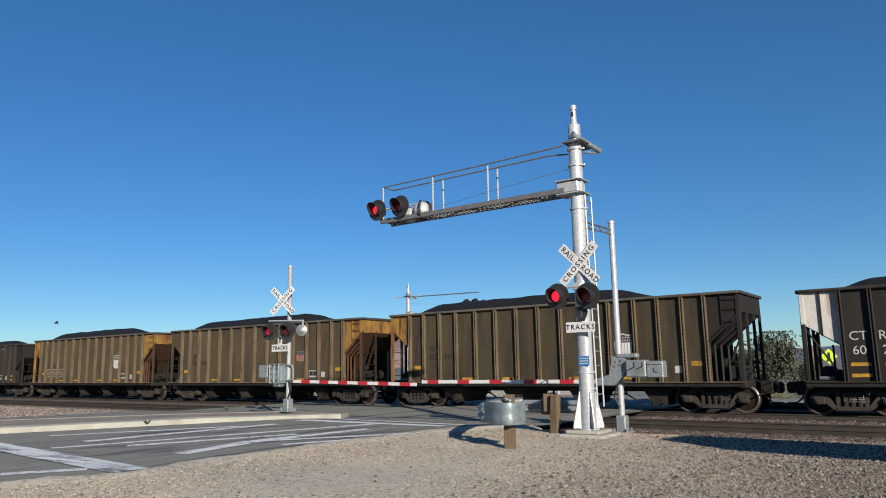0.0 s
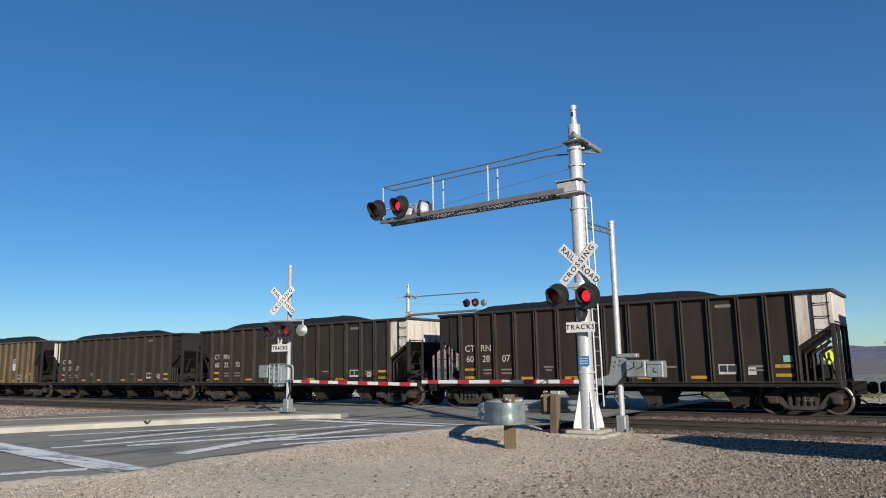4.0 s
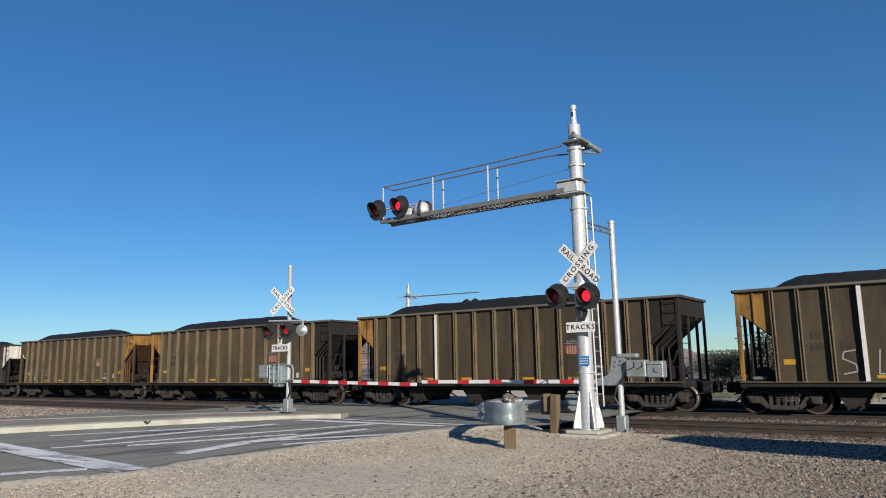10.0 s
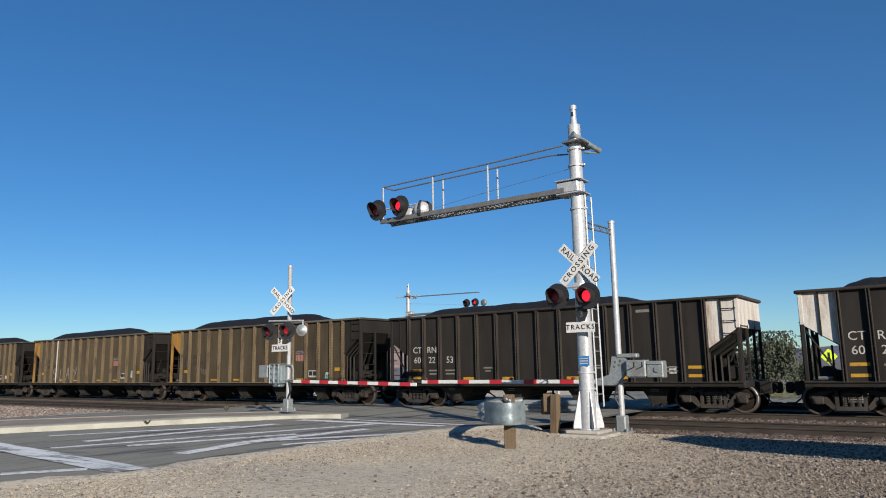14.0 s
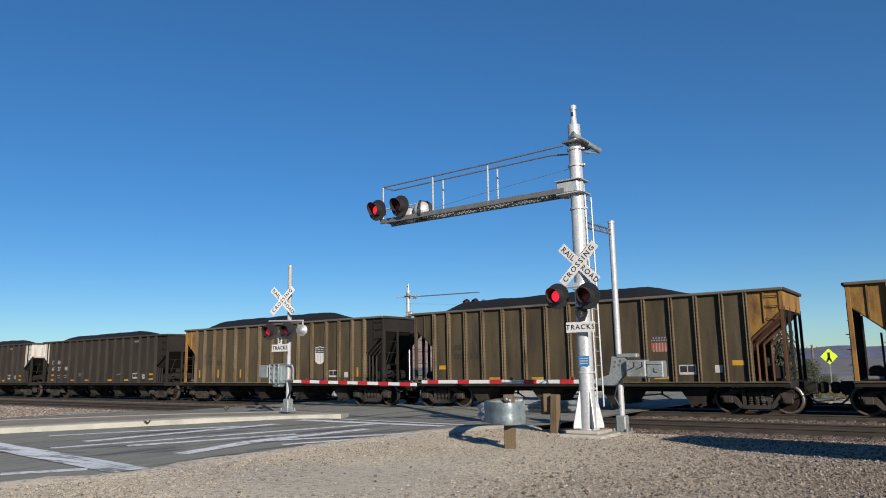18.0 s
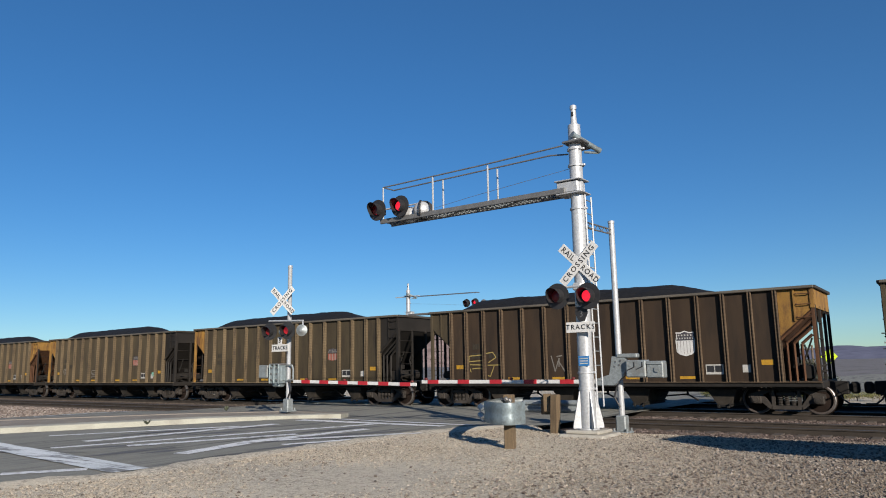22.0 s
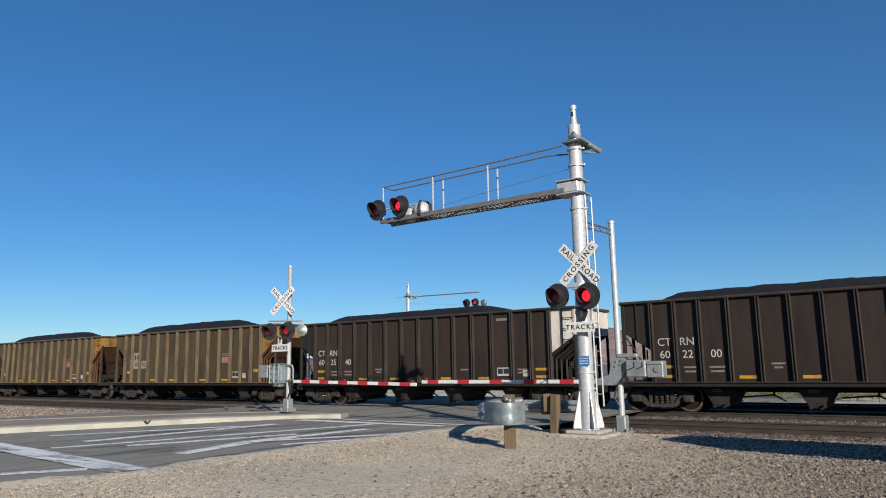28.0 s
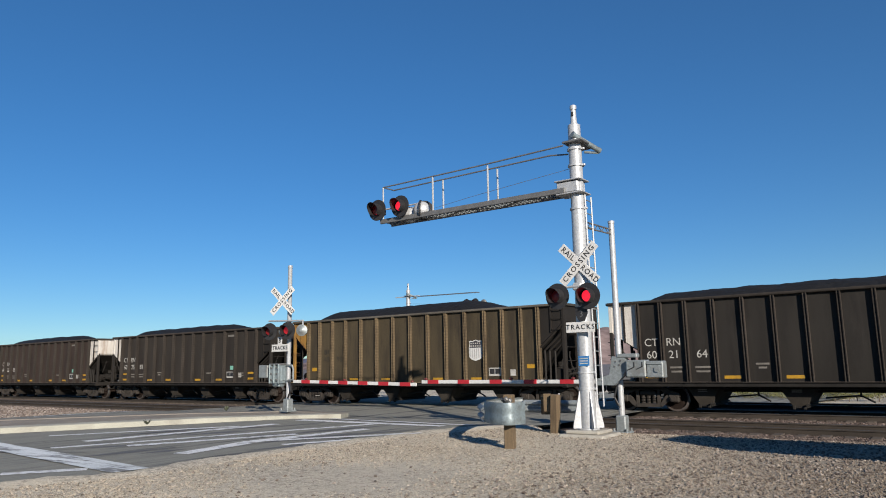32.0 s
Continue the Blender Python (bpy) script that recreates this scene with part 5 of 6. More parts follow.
    part("top_beam", Kit().tube((0.04, -0.17, 6.95), (0.40, 0.52, 6.65), 0.065, n=12).tube((0.03, -0.19, 6.958), (0.06, -0.13, 6.935), 0.08, n=12).tube((0.37, 0.47, 6.67), (0.40, 0.53, 6.645), 0.075, n=12).tube((0.1, 0.3, 6.62), (0.37, 0.5, 6.60), 0.03, n=6), M_SHOE, s)
    part("cap_opening", Kit().box((0.0, -0.062, 7.5), (0.07, 0.03, 0.12), 0.01), M_BLACK, s)
    wire = Kit().pipe([(0, 0, 6.2), (e * 0.5, 0, 5.95), (e * 0.9, 0, 5.7)], 0.006, 5)
    part("stay_cable", wire, M_GALVD, s)
    return s


def build_right_mast():
    s = cantilever("signal_cantilever", pose(-6.86, 15.1, 0), 5.8, -1, "silver steel cantilever mast with red flashing lights over the road")
    # lights over the road
    for x, ph in ((-5.92, 0), (-5.10, 1)):
        signal_head(s, x, -0.36, 5.94, ph, face=1)
        part("lamp_box", Kit().box((x, -0.2, 5.94), (0.2, 0.26, 0.24), 0.03), M_BLACK, s)
        part("lamp_stem", Kit().tube((x, -0.2, 5.62), (x, -0.2, 5.85), 0.03, n=8), M_ALU, s)
    part("lamp_crossarm", Kit().tube((-6.0, -0.18, 5.97), (-4.5, -0.18, 5.97), 0.022, n=8), M_ALU, s)
    part("rear_lamp", Kit().lathe([(0.02, -0.15), (0.14, -0.12), (0.22, -0.04), (0.235, 0.02), (0.16, 0.06), (0.03, 0.07)], 20, pose(-4.54, -0.12, 5.80, -90, 0, 25)), M_ALU, s, "domed bare metal lamp back, the lower one a reflection")
    # lower dome is no lamp; it stands for a reflection under the second head
    part("rear_lamp", Kit().lathe([(0.02, -0.15), (0.14, -0.12), (0.21, -0.04), (0.225, 0.02), (0.16, 0.06), (0.03, 0.07)], 20, pose(-4.98, -0.04, 5.74, -90, 0, 25)), M_ALU, s, "domed bare metal lamp back, the lower one a reflection")
    part("rear_strap", Kit().lathe([(0.245, -0.015), (0.262, -0.012), (0.262, 0.012), (0.245, 0.015)], 24, pose(-4.54, -0.14, 5.80, 0, 90, 25)), M_BLACK, s)
    part("rear_disc", Kit().lathe([(0.27, 0.0), (0.275, 0.012), (0.26, 0.02)], 24, pose(-4.54, -0.02, 5.80, -90, 0, 25)), M_BLACK, s)
    # signs and lights on the mast
    crossbuck(s, 0.04, -0.20, 3.85)
    part("cross_arm", Kit().tube((-0.42, -0.24, 3.33), (0.32, -0.24, 3.33), 0.03, n=8).box((-0.02, -0.2, 3.33), (0.22, 0.1, 0.18), 0.03), M_ALU, s)
    for x, z, ph in ((-0.44, 3.12, 0), (0.31, 3.08, 1)):
        signal_head(s, x, -0.40, z, ph, face=-3)
        part("lamp_box", Kit().box((x, -0.25, z), (0.2, 0.26, 0.24), 0.03), M_BLACK, s)
    # the hood's shade on this sign is put in as black paint and grey figure
    part("count_sign", Kit().prism([(-0.13, 0.16), (-0.15, 0.02), (-0.06, -0.16), (0.08, -0.16), (0.16, 0.02), (0.14, 0.16)], 0.01, pose(0.09, -0.30, 2.69, 90)), M_BLACK, s, "small sign, painted black for the shade of the hood")
    part("lettering", words("3", 0.2, M_GALVD), None, s).location = (0.09, -0.314, 2.69)
    part("tracks_sign", Kit().box((0.04, -0.28, 2.40), (0.70, 0.01, 0.235), 0.004), M_SIGNW, s, "white sign lettered TRACKS")
    part("lettering", words("TRACKS", 0.155, M_SIGNB, spacing=1.32, bold=0.001), None, s).location = (0.04, -0.29, 2.40)
    part("notice_sign", Kit().box((0.04, -0.18, 1.645), (0.26, 0.008, 0.22), 0.003), M_BLUE, s, "small blue notice")
    for j in range(3):
        part("notice_bar", Kit().box((0.04, -0.186, 1.70 - 0.055 * j), (0.2, 0.004, 0.022)), M_MARK, s)
    for y in (0.0, 0.34):
        part("ladder_rail", Kit().tube((0.24, y, 0.62), (0.19, y, 5.5), 0.02, n=6), M_ALU, s)
    z = 0.9
    while z < 5.4:
        part("rung", shared("rung", lambda: Kit().tube((0.24, 0, 0), (0.24, 0.34, 0), 0.013, n=6).mesh("rung", M_GALV)), None, s).location = (-0.01 * z, 0, z)
        z += 0.32
    link = Kit().tube((0.05, 0.15, 4.76), (-0.05, 2.1, 4.88), 0.02, n=6).tube((0.05, 0.15, 4.90), (-0.05, 2.1, 5.0), 0.02, n=6)
    for j in range(8):
        u, w = 0.15 + 1.95 * j / 8, 0.15 + 1.95 * (j + 1) / 8
        link.tube((0.05 - 0.05 * u, u, (4.76 if j % 2 else 4.90) + 0.06 * u), (0.05 - 0.05 * w, w, (4.90 if j % 2 else 4.76) + 0.06 * w), 0.012, n=5)
    part("link_arm", link, M_GALVD, s, "small lattice bracket to the gate pole")


def build_right_gate():
    x, y = -6.91, 17.2
    g = thing("crossing_gate", pose(0, 0, 0), "lowered crossing gate with galvanised motor and red-white arm", "crossing gate", "crossing gates")
    part("pole", Kit().lathe([(0.075, -0.3), (0.075, 5.15), (0.085, 5.16), (0.085, 5.22), (0.03, 5.24)], 14, pose(x, y, 0)), M_ALU, g)
    pole_base(g, x, y, -0.14)
    z = 1.42
    part("motor_housing", Kit().prism([(-0.17, 0.1), (-0.22, -0.12), (-0.55, -0.22), (-0.55, -0.38), (-0.10, -0.38), (0.14, -0.16), (0.30, 0.1), (0.20, 0.30), (-0.13, 0.33)], 0.14, pose(x + 0.04, y - 0.1, z, 90)), M_GALV, g, "cast elbow carrying the arm")
    part("gear_box", Kit().box((x + 0.56, y - 0.2, z + 0.02), (0.50, 0.36, 0.42), 0.03), M_GALV, g)
    part("counterweight", Kit().box((x + 1.02, y - 0.2, z), (0.40, 0.3, 0.40), 0.02).box((x + 1.02, y - 0.36, z + 0.15), (0.38, 0.03, 0.07), 0.01).box((x + 1.02, y - 0.36, z - 0.15), (0.38, 0.03, 0.07), 0.01).tube((x + 1.08, y - 0.38, z), (x + 1.08, y - 0.3, z), 0.07, n=10), M_GALV, g)
    part("cap", Kit().box((x + 0.30, y - 0.15, z + 0.34), (0.52, 0.22, 0.10), 0.02), M_GALV, g)
    for j in range(2):
        part("slot", Kit().box((x + 0.44 + 0.22 * j, y - 0.385, z + 0.02 + 0.02 * j), (0.18, 0.012, 0.025), 0.0, Euler((0, -0.4, 0)).to_matrix()).box((x + 0.53 + 0.2 * j, y - 0.385, z + 0.12), (0.02, 0.012, 0.12)), M_BLACK, g)
    for u, w in ((-0.03, 0.2), (0.06, 0.12), (-0.06, 0.08), (0.1, 0.22)):
        part("bolt", Kit().tube((x + 0.04 + u, y - 0.26, z + w), (x + 0.04 + u, y - 0.2, z + w), 0.022, n=6), M_GALVD, g)
    gate_arm(g, -7.42, -13.02, y - 0.2, 1.13, white=0.69, red=0.39)
    part("conduit", Kit().pipe([(x + 0.02, y - 0.14, 0.5), (x - 0.1, y - 0.18, 0.75), (x - 0.02, y - 0.18, 1.0)], 0.022), M_BLACK, g)


def build_left_gate():
    x, y = -18.8, 17.0
    g = thing("crossing_gate", pose(0, 0, 0), "crossing gate on the median with crossbuck and flashing lights", "crossing gate", "crossing gates")
    part("pole", Kit().lathe([(0.075, 0.1), (0.075, 5.1), (0.08, 5.11), (0.08, 5.18), (0.02, 5.2)], 14, pose(x, y, 0)), M_ALU, g)
    pole_base(g, x, y, 0.13)
    crossbuck(g, x - 0.10, y - 0.24, 3.93, 15)
    part("cross_arm", Kit().tube((x - 0.95, y - 0.1, 3.27), (x + 0.8, y - 0.1, 3.20), 0.03, n=8).tube((x + 0.78, y - 0.1, 3.20), (x + 0.78, y - 0.1, 2.95), 0.025, n=8), M_ALU, g)
    for dx, ph in ((-0.70, 0), (0.22, 1)):
        signal_head(g, x + dx, y - 0.28, 2.88, ph, face=14, r=0.3, lit=M_LITSIDE)
        part("lamp_box", Kit().box((x + dx - 0.06, y - 0.14, 2.88), (0.2, 0.2, 0.22), 0.03), M_BLACK, g)
    part("rear_lamp", Kit().lathe([(0.02, -0.10), (0.12, -0.07), (0.15, 0.03), (0.10, 0.08), (0.03, 0.09)], 14, pose(x - 0.2, y - 0.1, 2.86, 90, 0, 40)), M_GALV, g, "grey back of a lamp")
    part("bell", Kit().lathe([(0.02, -0.11), (0.14, -0.09), (0.195, -0.03), (0.20, 0.02), (0.10, 0.06), (0.05, 0.1)], 20, pose(x + 0.78, y - 0.14, 2.87, 90, 0, 25)), M_GALV, g, "round grey crossing bell")
    part("count_sign", Kit().box((x - 0.22, y - 0.22, 2.545), (0.22, 0.01, 0.26), 0.003), M_SIGNW, g, "white sign with the figure 3")
    part("lettering", words("3", 0.22, M_SIGNB, bold=0.006), None, g).location = (x - 0.22, y - 0.232, 2.545)
    part("tracks_sign", Kit().box((x - 0.20, y - 0.22, 2.30), (0.86, 0.01, 0.25), 0.003), M_SIGNW, g, "white sign lettered TRACKS")
    part("lettering", words("TRACKS", 0.185, M_SIGNB, spacing=1.15, bold=0.002), None, g).location = (x - 0.20, y - 0.232, 2.30)
    z = 1.42
    part("motor_housing", Kit().box((x - 0.32, y - 0.12, z), (0.5, 0.42, 0.60), 0.07).box((x - 0.36, y - 0.12, z - 0.30), (0.36, 0.3, 0.3), 0.05), M_SHOE, g)
    for u in (-0.55, -0.33, -0.11):
        part("housing_rib", Kit().box((x + u, y - 0.14, z), (0.05, 0.50, 0.66), 0.015), M_SHOE, g)
    part("housing_lid", Kit().box((x - 0.33, y - 0.14, z + 0.32), (0.56, 0.44, 0.06), 0.02), M_GALVD, g)
    for j in range(3):
        for u in (-0.48, -0.2):
            part("bolt", Kit().tube((x + u, y - 0.38, z + 0.2 - 0.2 * j), (x + u, y - 0.34, z + 0.2 - 0.2 * j), 0.035, n=6), M_GALVD, g)
    part("counterweight", Kit().box((x - 1.1, y - 0.12, z + 0.08), (0.46, 0.16, 0.44), 0.02), M_GALV, g)
    part("weight_arm", Kit().box((x - 0.8, y - 0.12, z - 0.02), (0.5, 0.05, 0.08), 0.01), M_GALV, g)
    part("clamp_frame", Kit().pipe([(x, y - 0.1, z + 0.28), (x + 0.28, y - 0.1, z + 0.28), (x + 0.34, y - 0.1, z + 0.15), (x + 0.34, y - 0.1, z - 0.2), (x, y - 0.1, z - 0.24)], 0.03), M_GALV, g)
    gate_arm(g, x + 0.45, -13.06, y - 0.2, 1.16, 1.1)
    part("conduit", Kit().pipe([(x + 0.1, y - 0.1, 0.6), (x + 0.28, y - 0.15, 0.85), (x + 0.28, y - 0.15, 1.0), (x + 0.12, y - 0.1, 1.2)], 0.03), M_BLACK, g)


def build_far_mast():
    s = cantilever("signal_cantilever", pose(-33.5, 42.2, 0.1), 6.3, 1, "distant silver cantilever mast beyond the tracks", full=False, low=0.3)
    for x, ph in ((5.58, 0), (6.32, 1)):
        signal_head(s, x, -0.36, 5.85, ph)
    part("rear_lamp", Kit().lathe([(0.02, -0.10), (0.22, -0.06), (0.235, 0.03), (0.16, 0.10), (0.03, 0.12)], 20, pose(6.86, -0.1, 5.82, 90)), M_GALVD, s, "bare metal back of a lamp")
    part("cross_bar", Kit().box((0.0, -0.1, 6.72), (2.3, 0.1, 0.07), 0.01), M_ALU, s)


def build_far_gate():
    x, y = -18.56, 37.0
    z0 = ground_z(x, y)
    g = thing("crossing_gate", pose(0, 0, 0), "far crossing gate pole with flashing lights beyond the train", "crossing gate", "crossing gates")
    part("pole", Kit().lathe([(0.075, z0 - 0.1), (0.075, 4.3), (0.085, 4.31), (0.085, 4.37), (0.03, 4.39)], 12, pose(x, y, 0)), M_ALU, g)
    pole_base(g, x, y, z0)
    part("cross_arm", Kit().tube((x - 0.9, y - 0.1, 2.75), (x + 0.5, y - 0.1, 2.75), 0.03, n=8), M_ALU, g)
    for dx, ph in ((-0.95, 1), (-0.1, 0)):
        signal_head(g, x + dx, y - 0.22, 2.51, ph, face=0, lit=M_LITSIDE)
        part("lamp_box", Kit().box((x + dx, y - 0.1, 2.51), (0.2, 0.2, 0.22), 0.03), M_BLACK, g)
    part("motor_housing", Kit().box((x, y - 0.1, 1.0), (0.6, 0.42, 0.64), 0.08), M_GALV, g)


def build_guard():
    g = thing("guardrail", pose(0, 0, 0), "galvanised guardrail on timber posts with a rounded end", "guardrail")
    sec = [(0.0, -0.155), (0.035, -0.14), (0.075, -0.10), (0.075, -0.06), (0.01, -0.015), (0.01, 0.015), (0.075, 0.06), (0.075, 0.10), (0.035, 0.14), (0.0, 0.155)]

    def beam(path, zc, flat=False):
        k = Kit()
        m = len(sec)
        for i, (x, y) in enumerate(path):
            a, b = Vector(path[max(0, i - 1)]), Vector(path[min(len(path) - 1, i + 1)])
            t = (b - a).normalized()
            nrm = Vector((t.y, -t.x))
            for o, h in sec:
                o = o * (0.15 if flat else 1)
                h = h * (1.35 if flat else 1)
                k.v.append((x + nrm.x * o, y + nrm.y * o, zc + h))
        for i in range(len(path) - 1):
            for j in range(m - 1):
                k.f.append((i * m + j, i * m + j + 1, (i + 1) * m + j + 1, (i + 1) * m + j))
        k.m = [0] * len(k.f)
        return k
    run = [(-8.9 + 0.45 * i, 15.95 + 0.02 * i) for i in range(5)]
    part("beam", beam([(-8.95, 15.9)] + run[1:], 0.56), M_GALV, g, "corrugated steel beam")
    bend = [(-8.95, 15.9), (-9.2, 15.6), (-9.3, 15.1), (-9.05, 14.3), (-8.5, 13.2), (-7.95, 12.45), (-7.80, 12.25)]
    part("beam", beam(bend, 0.62), M_GALV, g, "corrugated steel beam")
    nose = [(-7.80, 12.25), (-7.52, 12.02), (-7.27, 11.86)] + [(-7.10 + 0.18 * math.cos(radians(a)), 12.0 + 0.18 * math.sin(radians(a))) for a in range(236, 340, 13)] + [(-6.91, 12.12), (-6.92, 12.32)]
    part("end_shoe", beam(nose, 0.67, True), M_SHOE, g, "rounded sheet steel end")
    for x, y, r, h, lean in ((-7.17, 12.15, 10, 1.02, 0), (-7.83, 15.35, -6, 0.88, 3)):
        part("post", Kit().box((0, 0, (h - 0.22) / 2), (0.19, 0.17, h + 0.22), 0.014), M_WOOD, g, "weathered square timber post").matrix_basis = pose(x, y, 0, 0, lean, r)
    part("block", Kit().box((-8.2, 15.66, 0.60), (0.2, 0.2, 0.42), 0.015), M_WOOD, g, "timber spacer block")
    k = Kit()
    rng = random.Random(3)
    for i in range(5):
        k.box((-7.2 + rng.uniform(-0.16, 0.16), 12.1 + rng.uniform(-0.12, 0.12), 0.92 + rng.uniform(-0.03, 0.04)), (rng.uniform(0.04, 0.09),) * 3, 0.02, Euler((rng.random(), rng.random(), rng.random())).to_matrix())
    part("bolt_cluster", k, M_GALVD, g, "grey brackets and bolts above the rounded end")
    part("block", Kit().box((0, 0, 0.68), (0.17, 0.17, 0.42), 0.012), M_WOOD, g, "timber spacer block").matrix_basis = pose(-8.06, 15.46, 0, 0, 0, 14)
    return g


build_right_mast()
build_right_gate()
build_left_gate()
build_far_mast()
build_guard()
build_far_gate()


# ---- equipment housing beside the view, whose shadow lies on the gravel ----
def build_housing():
    h = thing("equipment_housing", pose(0.13, 11.05, 0, 0, 0, -9), "grey steel equipment housing raised on legs", "cabinet")
    part("shell", Kit().box((3.5, 0.7, 2.035), (7.0, 1.4, 0.73), 0.02), M_GALV, h)
    part("roof", Kit().box((3.5, 0.7, 2.41), (7.0, 1.4, 0.02)), M_GALVD, h)
    for u in (3.2, 6.6):
        for w in (0.12, 1.28):
            part("leg", Kit().box((u, w, 0.84), (0.12, 0.12, 1.68), 0.01), M_GALVD, h)


build_housing()


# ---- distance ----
# bluish base colour carries the haze of distance over the mountains
M_HILL = surface("haze_tinted_mountain", (0.12, 0.13, 0.19), (0.165, 0.175, 0.245), 0.004, 1.0, bump=0.0, fine=0.03, spec=0.0)
M_HILLN = surface("brown_hill", (0.20, 0.152, 0.148), (0.31, 0.24, 0.23), 0.03, 1.0, bump=0.0, fine=0.06, spec=0.0)
M_LEAF = surface("dusty_foliage", (0.042, 0.050, 0.032), (0.082, 0.093, 0.062), 1.5, 0.9, bump=0.0, fine=8, vary=0.15)
M_WEED = surface("dry_weed_leaves", (0.11, 0.115, 0.035), (0.20, 0.20, 0.07), 1.5, 0.9, bump=0.0, fine=8, vary=0.2)
M_BARK = surface("bark", (0.10, 0.075, 0.055), (0.17, 0.13, 0.10), 5.0, 0.9, bump=0.3)


def ridge(name, dist, depth, prof, mt, label, seed):
    """Mountain with a crest given by azimuth and elevation in degrees."""
    k = Kit()
    a0, a1, n = prof[0][0], prof[-1][0], 120
    rows = [(0.0, 0.0), (0.25, 0.35), (0.5, 0.7), (0.8, 1.0), (1.3, 0.6), (1.8, 0.0)]
    for f, g in rows:
        for i in range(n + 1):
            a = a0 + (a1 - a0) * i / n
            e = lerp_table(prof, a)
            r = dist + depth * f
            h = math.tan(radians(e)) * (dist + depth * 0.8)
            h *= g * (1 + 0.16 * noise.noise((a * 0.9, f * 2.2 + seed, 1)) + 0.08 * noise.noise((a * 2.7, f * 5 + seed, 4)))
            k.v.append((r * math.sin(radians(a)), r * math.cos(radians(a)), h - 2))
    for j in range(len(rows) - 1):
        for i in range(n):
            k.f.append((j * (n + 1) + i, j * (n + 1) + i + 1, (j + 1) * (n + 1) + i + 1, (j + 1) * (n + 1) + i))
    k.m = [0] * len(k.f)
    tagged(new(name, k.mesh(name, mt)), label, "mountain", kind="structure")


def tree(x, y, h, w, seed, label, name="tree", leaf=None):
    rng = random.Random(seed)
    z0 = ground_z(x, y)
    t = thing(name, pose(x, y, z0), label, "tree" if name == "tree" else "shrub")
    k = Kit().tube((0, 0, -0.1), (0.05 * h, 0, 0.35 * h), 0.05 * h, 0.035 * h, 8)
    limbs = []
    for i in range(6):
        a, r = rng.uniform(0, 6.28), rng.uniform(0.15, 0.36) * w
        p = (r * math.cos(a), r * math.sin(a), rng.uniform(0.55, 0.85) * h)
        k.tube((0.05 * h, 0, 0.30 * h), p, 0.022 * h, 0.008 * h, 6)
        limbs.append(p)
    part("trunk", k, M_BARK, t)
    c = Kit()
    for i in range(4200 if name == "tree" else 700):
        p = rng.choice(limbs)
        g = [rng.gauss(0, 1) for _ in range(3)]
        q = Vector((p[0] + g[0] * w * 0.16, p[1] + g[1] * w * 0.16, max(0.12 * h, min(h, p[2] - 0.08 * h + g[2] * h * 0.17))))
        s = rng.uniform(0.013, 0.030) * h * (1 if name == "tree" else 1.8)
        m = Euler((rng.uniform(0, 6), rng.uniform(0, 6), rng.uniform(0, 6))).to_matrix()
        c.add([q + m @ Vector(v) * s for v in ((-1, -0.4, 0), (0, -0.55, 0.2), (1, 0, 0), (0, 0.55, 0.2), (-1, 0.4, 0))], [(0, 1, 2, 3, 4)])
    part("crown", c, leaf or M_LEAF, t, smooth=False)


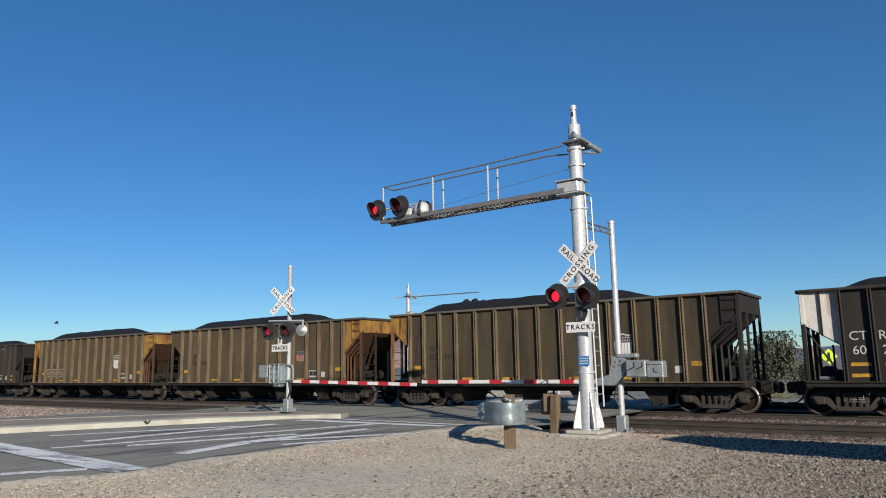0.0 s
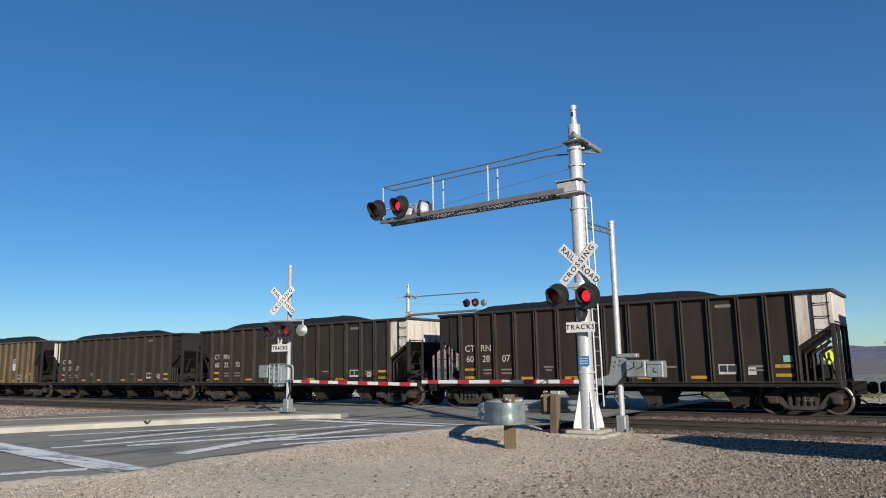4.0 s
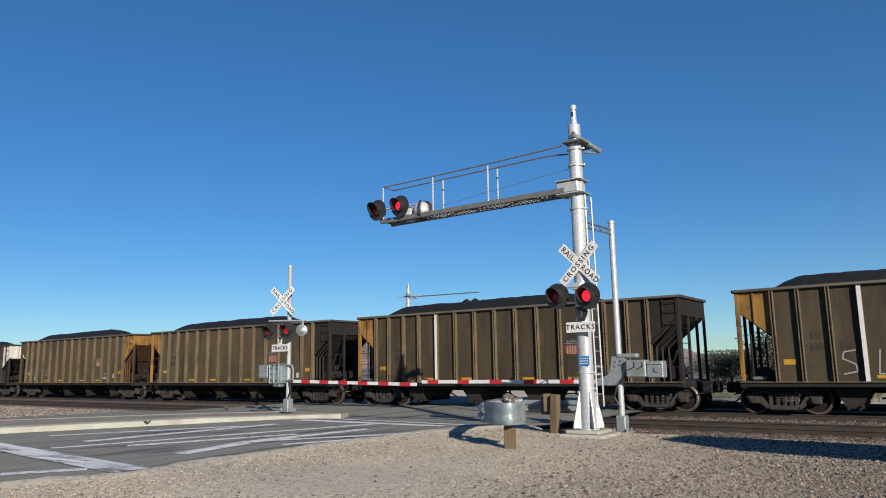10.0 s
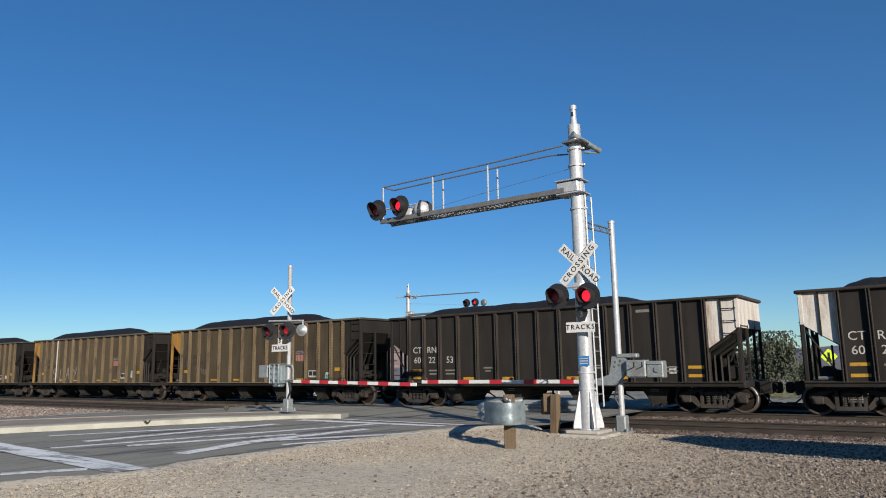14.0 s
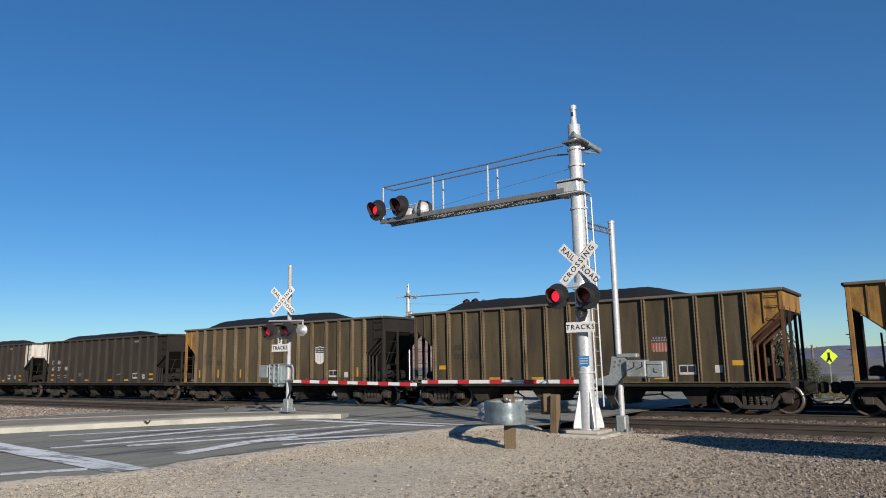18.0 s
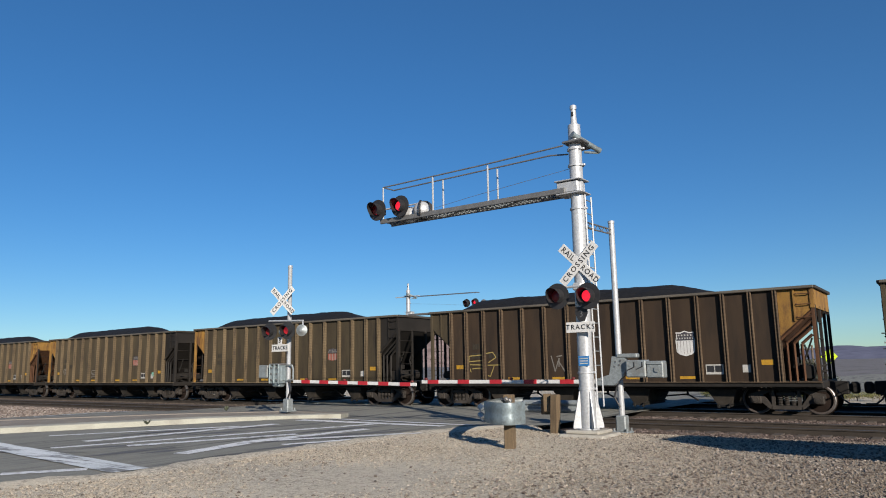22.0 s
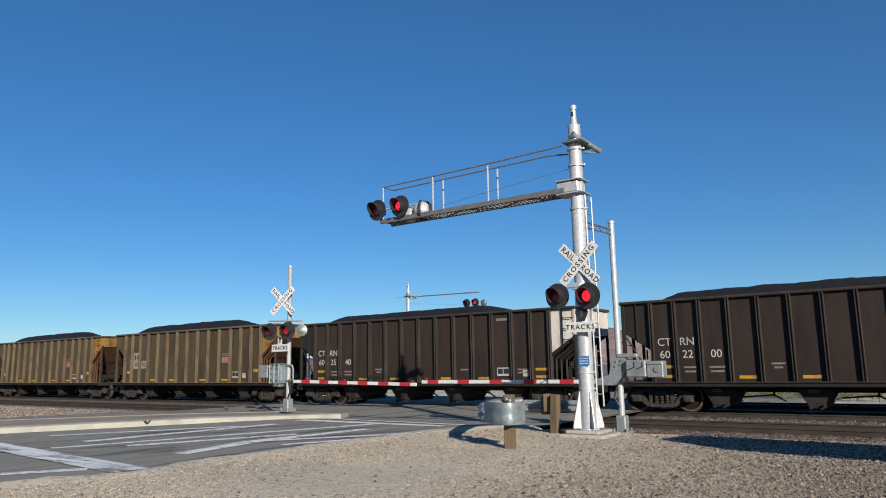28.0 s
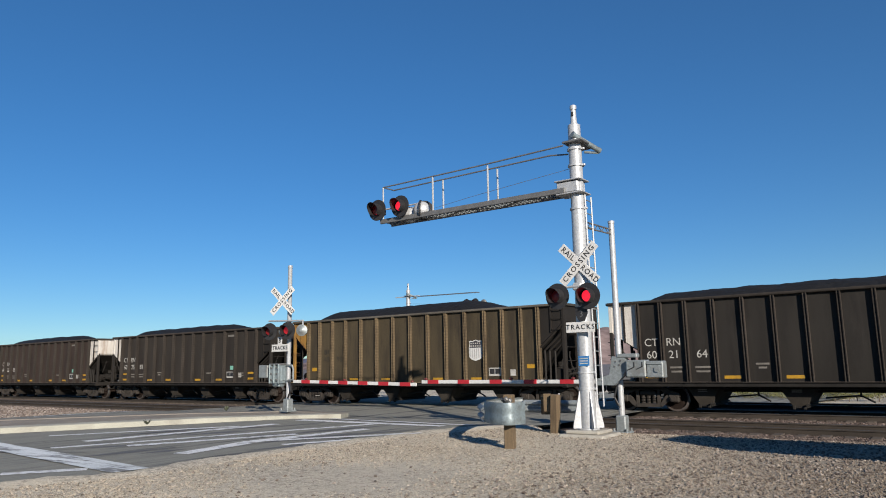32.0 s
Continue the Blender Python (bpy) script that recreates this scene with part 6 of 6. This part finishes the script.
def build_distance():
    ridge("mountain", 2600, 700, [(-75, 0.5), (-50, 0.8), (-30, 0.9), (-14, 0.55), (-9, 0.8), (-6, 0.95), (-3, 0.8), (5, 0.7), (30, 0.5)], M_HILL, "desert mountains on the horizon, tinted purple-blue for haze", 1)
    ridge("hill", 1100, 300, [(-48, 0.1), (-44, 1.4), (-40, 2.5), (-34, 3.0), (-29, 3.3), (-25, 3.1), (-22, 2.7), (-19.5, 2.2), (-17.5, 1.3), (-15.5, 0.5), (-13, 0.1)], M_HILLN, "bare reddish-brown hill beyond the tracks", 5)
    for i, (x, y, h, w) in enumerate(((-11.4, 59, 4.5, 2.6), (-9.7, 61, 2.4, 2.0), (-13.0, 60, 3.0, 3.2), (-15.6, 63, 3.2, 3.6), (-8.4, 64, 1.2, 2.0),
                                      (-13.8, 70, 3.6, 3.6), (-17.6, 69, 3.4, 4.0), (-15.8, 78, 4.0, 4.8), (-20.4, 76, 3.0, 4.0))):
        tree(x, y, h, w, 2 + i, "bushy dusty grey-green tree beyond the tracks")
    for i in range(18):
        x = -31 + 1.1 * i + random.uniform(-0.5, 0.5)
        tree(x, 68 + random.uniform(-3, 6), random.uniform(0.6, 1.15), random.uniform(1.4, 2.2), 20 + i, "low grey-green desert shrub", "shrub")
    for i in range(20):
        x = -13.5 + 0.62 * i + random.uniform(-0.3, 0.3)
        tree(x, 47 + random.uniform(-0.6, 2.5), random.uniform(0.45, 0.8), random.uniform(0.9, 1.5), 60 + i, "low yellow-green weed bush beyond the tracks", "shrub", M_WEED)
    part("shell", Kit().box((0, 0, 0.17), (0.65, 0.4, 0.34), 0.03), M_SIGNW, thing("utility_box", pose(-7.49, 48.7, ground_z(-7.49, 48.7)), "small white utility box on the ground", "utility box"))
    s = thing("crossing_sign", pose(-6.1, 47.5, ground_z(-6, 47)), "fluorescent yellow-green diamond warning sign on a post", "road sign")
    part("post", Kit().box((0, 0, 1.3), (0.06, 0.06, 2.8), 0.005), M_GALV, s)
    part("diamond", Kit().box((0, -0.05, 2.55), (0.66, 0.012, 0.66), 0.004, Euler((0, radians(45), 0)).to_matrix()), M_GREEN, s)
    part("symbol", Kit().box((0, -0.062, 2.58), (0.13, 0.008, 0.42), 0.003).box((0.06, -0.062, 2.36), (0.10, 0.008, 0.26), 0.003, Euler((0, radians(-24), 0)).to_matrix()).box((-0.07, -0.062, 2.36), (0.10, 0.008, 0.26), 0.003, Euler((0, radians(24), 0)).to_matrix()), M_BLACK, s, "plain black symbol")
    for i, (x, y, h) in enumerate(((-13.2, 90, 4.0), (-7.0, 120, 5.0), (-22, 110, 4.6))):
        p = thing("utility_pole", pose(x, y, ground_z(x, y)), "wooden utility pole with a crossarm", "utility pole", "utility poles")
        part("pole", Kit().tube((0, 0, -0.2), (0, 0, h), 0.16, 0.11, 8), M_BARK, p)
        part("crossarm", Kit().box((0, 0, h - 0.5), (2.4, 0.12, 0.12), 0.01), M_BARK, p)
        for u in (-1.1, -0.5, 0.5, 1.1):
            part("insulator", Kit().tube((u, 0, h - 0.45), (u, 0, h - 0.2), 0.05, n=6), M_GALVD, p)


def build_bird():
    b = thing("bird", pose(-73.87, 35.6, 6.55), "dark bird in flight over the train", "bird")
    part("body", Kit().lathe([(0.01, -0.24), (0.07, -0.12), (0.09, 0.0), (0.06, 0.13), (0.02, 0.24)], 8, pose(0, 0, 0, 0, -90)), M_BLACK, b)
    for s in (-1, 1):
        part("wing", Kit().prism([(-0.12, 0.0), (0.1, 0.0), (0.02, 0.42), (-0.1, 0.50)], 0.015, pose(0, 0, 0.03) @ (Matrix() if s > 0 else Matrix.Diagonal((1, -1, 1, 1)))), M_BLACK, b).rotation_euler = (radians(18 * s), 0, 0)
    return b


def weed(x, y, z, h, seed):
    rng = random.Random(seed)
    w = thing("weed", pose(x, y, z), "small dry weed growing by the kerb", "weed")
    k = Kit()
    for i in range(26):
        a, r = rng.uniform(0, 6.28), rng.uniform(0.2, 0.9) * h
        tip = Vector((r * math.cos(a), r * math.sin(a), h * rng.uniform(0.5, 1.0)))
        side = Vector((-math.sin(a), math.cos(a), 0)) * 0.014
        k.add([-side, side, tip * 0.6 + side * 1.4, tip, tip * 0.6 - side * 1.4], [(0, 1, 2, 3, 4)])
    part("leaf_tuft", k, M_LEAF, w, smooth=False)


build_distance()
BIRD = build_bird()
weed(-17.9, 11.2, 0.17, 0.16, 1)
weed(-21.6, 16.6, 0.12, 0.2, 2)
build_stones()


# ---- what moves ----
def motions():
    times = [0, 2, 4, 6, 8, 9.5, 11, 13, 15, 16.5, 18, 20, 22, 23.5, 25, 27, 29, 30.5, 32]
    for n, car, *rest in CARS:
        walk(car, [(t, car_pose(n, t)) for t in times])
    way = [(0, -73.87, 35.6, 6.55), (0.5, -75.76, 31.4, 6.38), (2.0, -81.5, 18.7, 6.4), (32.0, -196, -236, 12)]
    walk(BIRD, [(t, pose(x, y, z, 0, 0, 246)) for t, x, y, z in way])
    # flashing lights: a lens turns its lit face out for half of each period
    period, first = 1.2105, 0.752
    for ph, lenses in FLIP.items():
        t = first - period / 2
        # switches every half period; left lit at the start
        state = 0.0 if ph == 0 else 180.0
        rows = [(0.0, state)]
        while t < 32.0 - 0.2:
            if t > 0.05:
                f = math.floor(t * 30) - 1
                near = round(t) * 30
                if f < near < f + 3:      # whole seconds stay clear of the turn
                    f = near if t * 30 > near else near - 3
                rows += [(f / 30, state), ((f + 1) / 30, state + 60), ((f + 2) / 30, state + 120), ((f + 3) / 30, state + 180)]
                state += 180
            t += period / 2
        rows.append((32.0, state))
        for lo in lenses:
            walk(lo, [(tt, pose(0, -0.035, 0, 0, 0, a)) for tt, a in rows])
    # wheels roll with the train; all wheelsets on the same side of a truck turn alike
    sets = {-1: [], 1: []}
    for n, car, *rest in CARS:
        for tk in car.children:
            if tk.name.startswith("truck"):
                for w in tk.children:
                    if w.name.startswith("wheelset"):
                        sets[-1 if w.location.x < 0 else 1].append(w)
    for u, obs in sets.items():
        rows = [(f / 30, pose(u * 0.89, 0, 0.46, 0, math.degrees((train_x(f / 30) - train_x(0)) / 0.457), 0)) for f in range(0, 961)]
        walk(obs[0], rows)
        act, slot = obs[0].animation_data.action, obs[0].animation_data.action_slot
        for o in obs[1:]:
            o.rotation_mode = "QUATERNION"
            o.animation_data_create()
            o.animation_data.action = act
            o.animation_data.action_slot = slot


motions()
